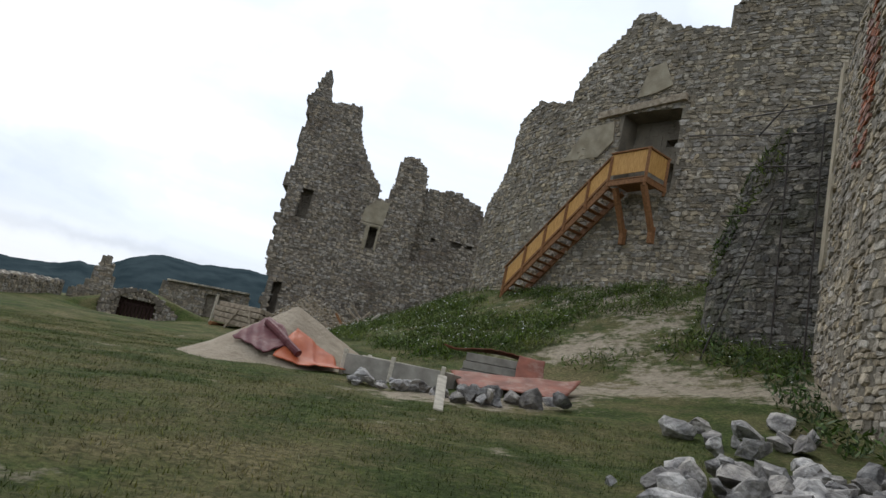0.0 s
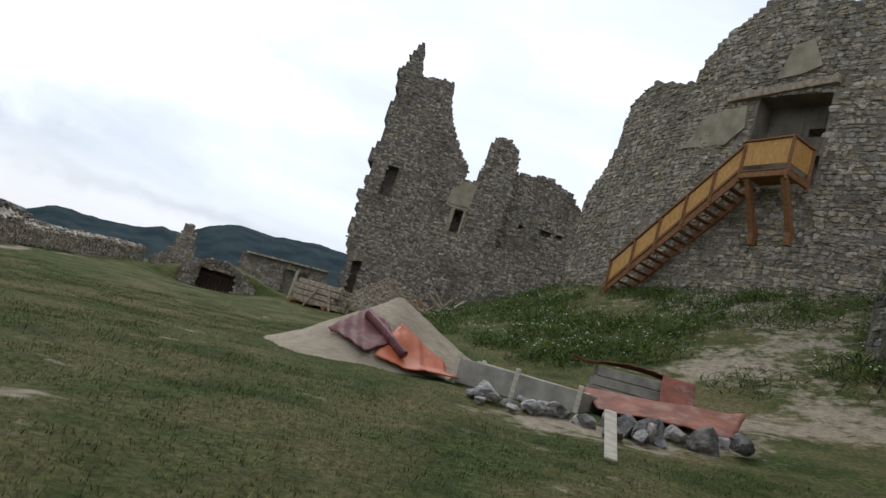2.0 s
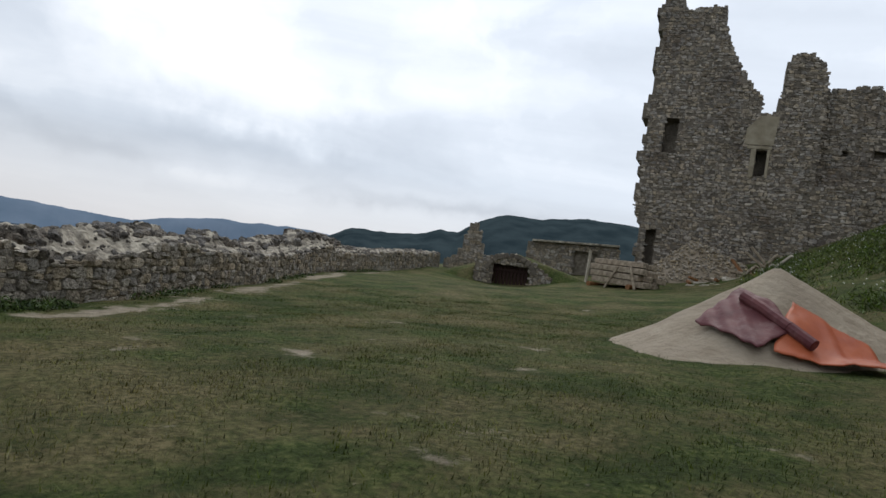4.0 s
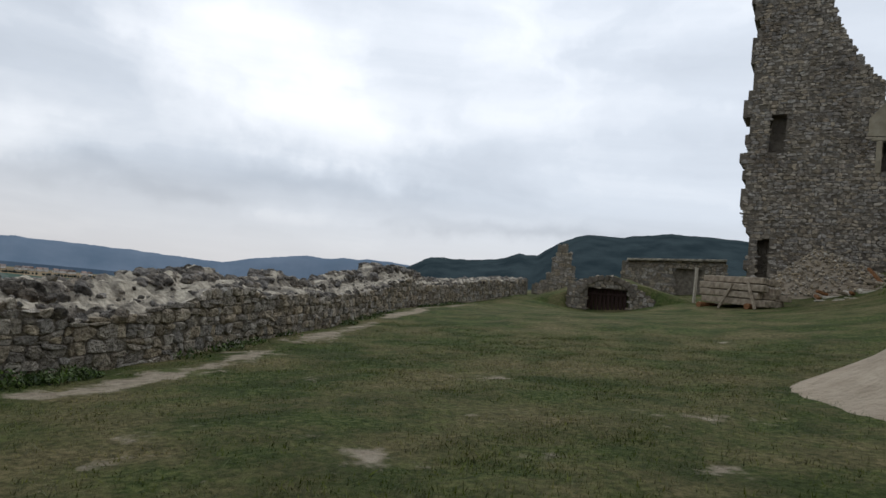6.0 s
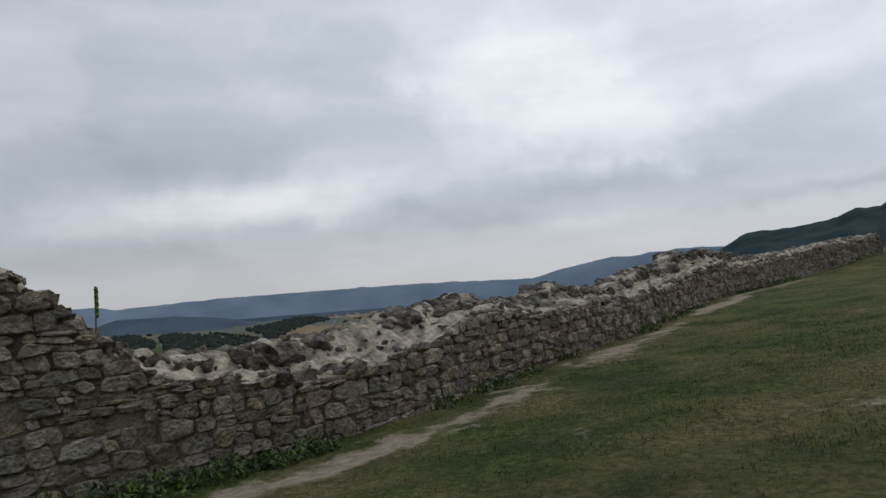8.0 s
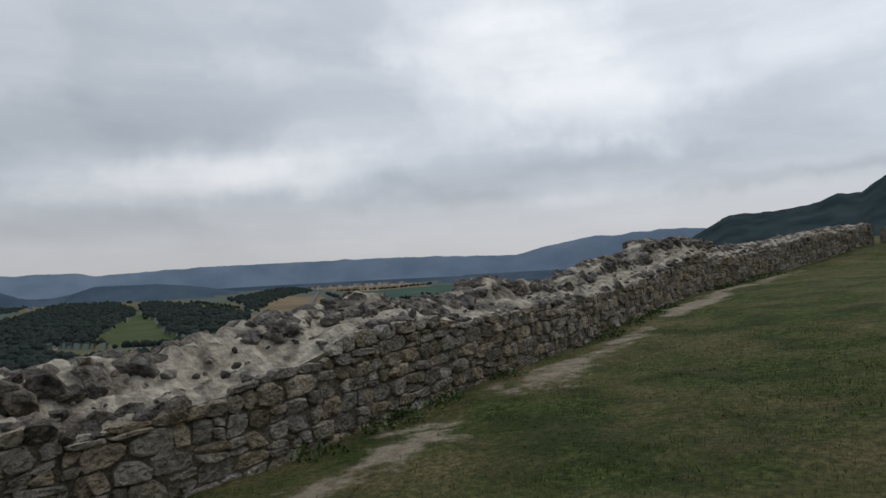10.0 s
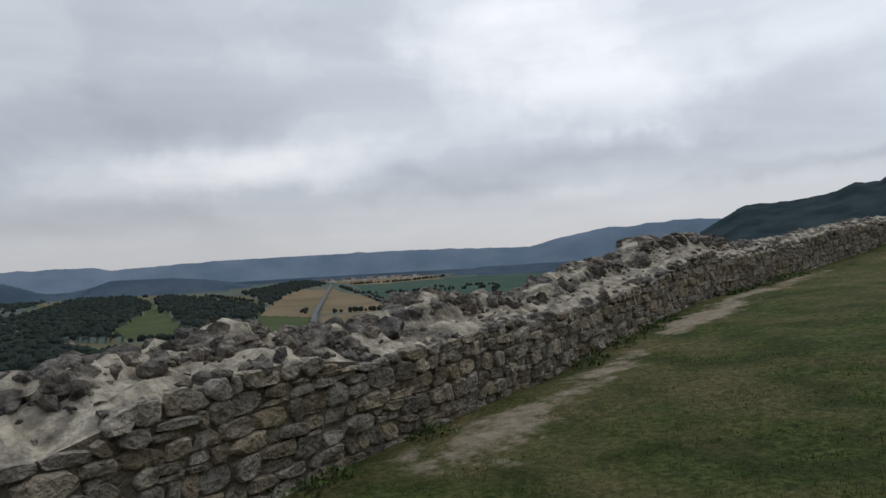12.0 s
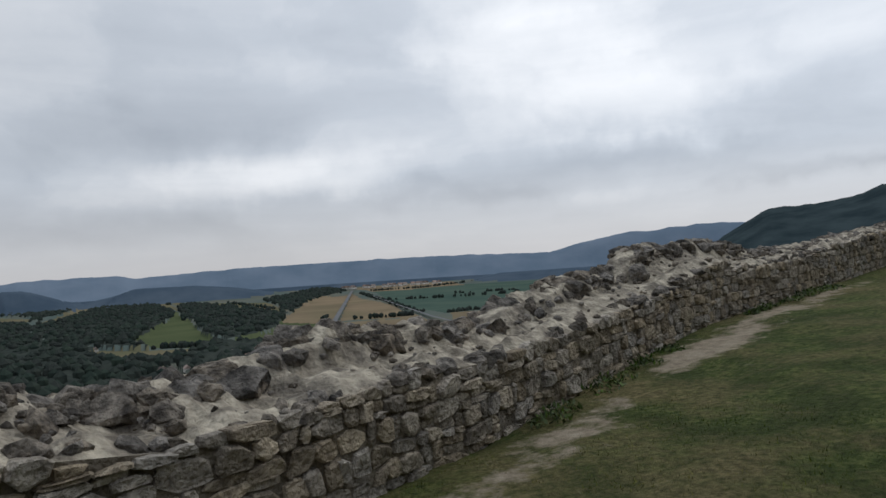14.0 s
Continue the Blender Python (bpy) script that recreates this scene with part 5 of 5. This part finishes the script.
# ---- trough, covered slabs, plank and stones ----
def build_trough():
    e = empty("board_trough", (-3.7, 15.0, gz(-3.7, 15.0)), "shallow mixing trough of weathered grey boards", "trough")
    a, b = Vector((0, 0, 0.25)), Vector((2.25, -0.55, 0.3))
    w = Vector((0.35, 0.95, 0))
    for nm, p, q in (("side_board", a, b), ("side_board", a + w, b + w), ("end_board", a, a + w), ("end_board", b, b + w)):
        beam(nm, p, q, 0.05, 0.45, M_CONCRETE, e)
    beam("top_board", a + w * 0.55 + Vector((0.1, 0, 0.25)), b + w * 0.5 + Vector((0, 0, 0.22)), 0.14, 0.04, M_PALEWOOD, e)
    for p in (a, a + w, b, (a + b) / 2):
        beam("corner_post", p + Vector((0, 0, -0.25)), p + Vector((0, 0, 0.32)), 0.09, 0.09, M_PALEWOOD, e)


build_trough()


def build_slabs():
    x0, y0 = -1.5, 17.0
    g0 = gz(x0, y0)
    e = empty("concrete_block_stack", (x0, y0, g0), "stack of grey boards with loose rusty sheets on top", "board stack")
    for k in range(3):
        beam("slab", (0.2 + 0.04 * k, -0.1, 0.14 + k * 0.2), (1.95, 0.0, 0.2 + k * 0.2), 0.9, 0.19, M_CONCRETE, e)
    top = lambda x, y: g0 + 0.68 + 0.03 * x + 0.10 * abs(math.sin((x - x0) * 1.6))
    sheet("rusty_sheet", "bent rust red metal sheet on the board stack", "metal sheet", [(-1.75, 16.45), (0.3, 16.6), (0.3, 17.5), (-1.75, 17.4)], top, M_RUST, 0.02, 0.06, seed=6)
    drop = lambda x, y: g0 + 0.78 - max(0, 16.6 - y) * 1.0
    sheet("rusty_sheet", "rust red metal sheet hanging over the stack's edge", "metal sheet", [(0.0, 15.9), (0.65, 16.0), (0.65, 17.1), (0.05, 17.1)], drop, M_RUST, 0.02, 0.05, seed=7)
    front = lambda x, y: gz(x, y) + 0.03 + 0.2 * max(0, min(1, (y - 14.5) / 1.2))
    sheet("rusty_sheet", "wide rust brown metal sheet lying over boards and stones", "metal sheet", [(-1.1, 14.7), (1.1, 14.5), (1.45, 15.7), (-1.45, 15.8)], front, M_RUST, 0.02, 0.1, seed=8)
    c = empty("timber_formwork", (-1.2, 15.6, gz(-1.2, 15.6)), "grey board frame under the rusty sheet", "board frame")
    beam("board", (0, 0, 0.06), (2.5, -0.1, 0.1), 0.06, 0.3, M_CONCRETE, c)
    beam("board", (2.3, -0.9, 0.12), (2.75, 0.15, 0.2), 0.3, 0.05, M_OLDWOOD, c)
    pl = empty("white_plank", (-0.98, 10.9, gz(-0.98, 10.9)), "short pale bare plank leaning on the stones", "plank")
    beam("plank", (-0.02, -0.45, 0.03), (-0.12, 0.12, 0.55), 0.15, 0.035, M_PALEWOOD, pl)


build_slabs()


def field_stone(x, y, s, rng, group, dz=0.0):
    vs, fs = rock_geo(rng, s * (0.95 + rng.random() * 0.4), s * (0.7 + rng.random() * 0.3), s * (0.65 + rng.random() * 0.25), 1, 0.42, 0.07)
    ob = mesh_ob("limestone_boulder", vs, fs, M_ROCK)
    ob.matrix_basis = Matrix.Translation((x, y, gz(x, y) + s * 0.22 + dz)) @ pose(0, 0, 0, rng.gauss(0, 12), rng.gauss(0, 12), rng.random() * 360)
    tagged(ob, "broken grey and white limestone block on the ground", "stone", group)


def build_stones():
    rng = random.Random(81)
    for k in range(26):      # row in front of the trough
        t = k / 25
        x, y = -2.9 + 2.6 * t + rng.gauss(0, 0.12), 13.6 - 0.5 * t + rng.gauss(0, 0.25)
        field_stone(x, y, 0.26 + rng.random() * 0.26, rng, "stones by the trough")
    for x, y, s in ((-2.85, 13.7, 0.55), (-0.35, 13.1, 0.55), (0.05, 13.6, 0.5), (0.45, 13.2, 0.62), (1.0, 13.3, 0.6), (0.8, 13.8, 0.4), (-0.9, 12.6, 0.4)):
        field_stone(x, y, s, rng, "stones by the trough")
    for x, y, s in ((2.55, 11.3, 0.66), (3.1, 11.9, 0.58), (3.0, 11.0, 0.5), (2.9, 10.1, 0.45), (3.35, 10.3, 0.6), (3.7, 11.5, 0.7), (4.2, 11.4, 0.55), (4.5, 12.2, 0.66), (4.0, 11.0, 0.4), (4.3, 10.9, 0.5), (3.4, 11.0, 0.35), (4.7, 11.6, 0.4)):
        field_stone(x, y, s, rng, "stones by the ruined wall")
    for k in range(84):
        x, y = 0.9 + rng.random() * 3.4, 5.7 + rng.random() * 1.7
        y += (x - 0.9) * 0.5
        if x < 0.9 + (rng.random() - 0.3) * 1.5:
            continue
        field_stone(x, y, 0.2 + rng.random() ** 1.6 * 0.36, rng, "stones by the ruined wall", 0.16 * rng.random() * (x > 1.8))


build_stones()


# ---- plants ----
def build_grass():
    rng = random.Random(91)
    h = Heap()

    def blade(x, y, z, ht, w):
        a, lean = rng.random() * 6.283, rng.gauss(0, 1.1) * ht
        c, s = math.cos(a), math.sin(a)
        k = len(h.v)
        h.v.extend(((x - c * w, y - s * w, z), (x + c * w, y + s * w, z), (x - s * lean, y + c * lean, z + ht)))
        h.f.append((k, k + 1, k + 2))

    def area(x0, x1, y0, y1, n, ht):
        for _ in range(n):
            x, y = rng.uniform(x0, x1), rng.uniform(y0, y1)
            d, u = wall_distance(x, y)
            if d < 0.08:
                continue
            if wear_at(x, y) + 0.5 * bump_at(x, y, 2.2) > 0.42:
                continue
            z = gz(x, y) - 0.02 + 0.05 * bump_at(x, y, 0.9)
            for _ in range(3):
                blade(x + rng.gauss(0, 0.05), y + rng.gauss(0, 0.05), z, ht * (0.5 + rng.random()), 0.003 + rng.random() * 0.004)

    area(-9, 3, 3, 12, 26000, 0.045)
    area(-19, -8, 7, 20, 34000, 0.035)
    area(-14, -2, 12, 22, 12000, 0.045)
    tagged(mesh_ob("grass_blades", h.v, h.f, M_BLADE), "short patchy green and straw coloured grass", "grass", kind="stuff")


build_grass()


def weeds(name, label, spots, seed, leaf=0.06, flowers=0, wide=0.17, mat=None):
    rng = random.Random(seed)
    g, fl = Heap(), Heap()
    for x, y, r, ht, n in spots:
        for _ in range(n):
            a, q = rng.random() * 6.283, math.sqrt(rng.random()) * r
            px, py = x + q * math.cos(a), y + q * math.sin(a)
            hz = gz(px, py) + rng.random() * ht * (1.1 - q / r * 0.7)
            s = leaf * (0.5 + rng.random())
            m = Matrix.Translation((px, py, hz)) @ pose(0, 0, 0, rng.gauss(50, 30), rng.gauss(0, 30), rng.random() * 360)
            g.add([(-s * wide, 0, 0), (0, -s * 0.8, 0.1 * s), (s * wide, 0, 0), (0, s * 1.2, -0.15 * s)], [(0, 1, 2), (0, 2, 3)], m)
            if flowers and rng.random() < flowers:
                m = Matrix.Translation((px, py, gz(px, py) + ht * (0.8 + 0.4 * rng.random())))
                fl.add([(-.03, 0, 0), (0, -.03, .01), (.03, 0, 0), (0, .03, .02), (0, 0, .03)], [(0, 1, 4), (1, 2, 4), (2, 3, 4), (3, 0, 4)], m)
    root = tagged(mesh_ob(name, g.v, g.f, mat or M_LEAF), label, "weeds", kind="stuff")
    if fl.v:
        mesh_ob("blossoms", fl.v, fl.f, M_FLOWER, root, "small white flowers")


def build_weeds():
    rng = random.Random(95)
    spots = []
    for u in np.arange(5, 30, 0.45):   # at the foot of the parapet
        if rng.random() < 0.4:
            p = WALL.point(u, 0, 0.18 + rng.random() * 0.15)
            spots.append((p[0], p[1], 0.14 + rng.random() * 0.22, 0.08 + rng.random() * 0.12, 110))
    for u, k in ((6.4, 1.0), (6.9, 1.0), (7.5, 0.9), (8.1, 0.8), (8.6, 0.6), (9.1, 0.5)):
        p = WALL.point(u, 0, 0.4)
        spots.append((p[0], p[1], 0.5 * k, 0.28 * k, 420))
    weeds("parapet_weeds", "dark green leafy weeds along the foot of the parapet", spots, 96, 0.034, wide=0.42)
    bank = []
    for _ in range(900):
        x, y = rng.uniform(-10, 8), rng.uniform(17, 44)
        if ground_offset(x, y) > 0.55 and bump_at(x, y, 0.4) > -0.18 and math.hypot(x, y) < 46 and not (x > 1.2 and y < 24 and bump_at(x, y, 0.5) > 0.0):
            bank.append((x, y, 0.5 + rng.random() * 0.6, 0.2 + rng.random() * 0.38, 150))
    weeds("bank_weeds", "tall rough weeds and grass with white flowers on the bank", bank, 97, 0.10, 0.012, 0.13, M_WEED)
    foot = [(x, y, 0.45, 0.55, 120) for x, y in ((5.0, 12.6), (5.3, 13.6), (5.5, 14.6), (5.0, 11.4), (5.2, 10.6), (5.6, 15.6), (6.0, 16.6), (5.6, 17.6), (5.1, 18.6), (5.2, 19.6), (4.9, 20.6), (6.4, 17.2))]
    weeds("wall_weeds", "bushy green weeds at the foot of the ruined wall", foot, 98, 0.08, 0.004, 0.3)


build_weeds()


def build_pale_block():
    rng = random.Random(99)
    vs, fs = rock_geo(rng, 0.30, 0.24, 0.2, 1, 0.5)
    ob = mesh_ob("pale_stone_block", vs, fs, M_CAP)
    ob.location = WALL.point(9.6, interp(PCREST, 9.6) + 0.06, -0.95)
    tagged(ob, "pale loose stone block lying on the wall top", "stone")


build_pale_block()


def build_stalk():
    x, y, z = WALL.point(7.15, 2.0, -0.7)
    e = empty("mullein_stalk", (x, y, z), "dry tall plant stalk growing on the wall", "plant")
    tube("stem", (0, 0, -0.1), (0.02, 0.02, 0.75), 0.008, M_LEAF, e)
    for k in range(9):
        beam("seed_pod", (0.02, 0.02, 0.42 + k * 0.035), (0.05 * (-1) ** k, 0.03, 0.45 + k * 0.035), 0.03, 0.03, M_LEAF, e, bevel=0)


build_stalk()


def buttress_grass():
    rng = random.Random(102)
    g = Heap()
    for _ in range(2600):
        u = rng.uniform(2.3, 4.8)
        zt = interp([(1.5, 7.5), (2.8, 8.6), (3.5, 10.2), (4.6, 11.4)], u)
        q = rng.random() ** 2
        x, y, z = BUT.point(u, zt - q * 1.3, 0.05 - (1 - q) * 0.5 * rng.random())
        sz = 0.09 + rng.random() * 0.12
        m = Matrix.Translation((x, y, z)) @ pose(0, 0, 0, rng.gauss(60, 30), rng.gauss(0, 30), rng.random() * 360)
        g.add([(-sz * 0.12, 0, 0), (0, -sz * 0.8, 0.1 * sz), (sz * 0.12, 0, 0), (0, sz * 1.2, -0.15 * sz)], [(0, 1, 2), (0, 2, 3)], m)
    tagged(mesh_ob("buttress_grass", g.v, g.f, M_WEED), "tufts of grass growing on the dark buttress head", "grass", kind="stuff")


buttress_grass()

# ---- single facing stones of the parapet ----
for s_m, s_geo in STONE_SINGLES:
    s_ob = mesh_ob("stone", *s_geo, M_STONE_OB, PARAPET)
    s_ob.matrix_basis = s_m
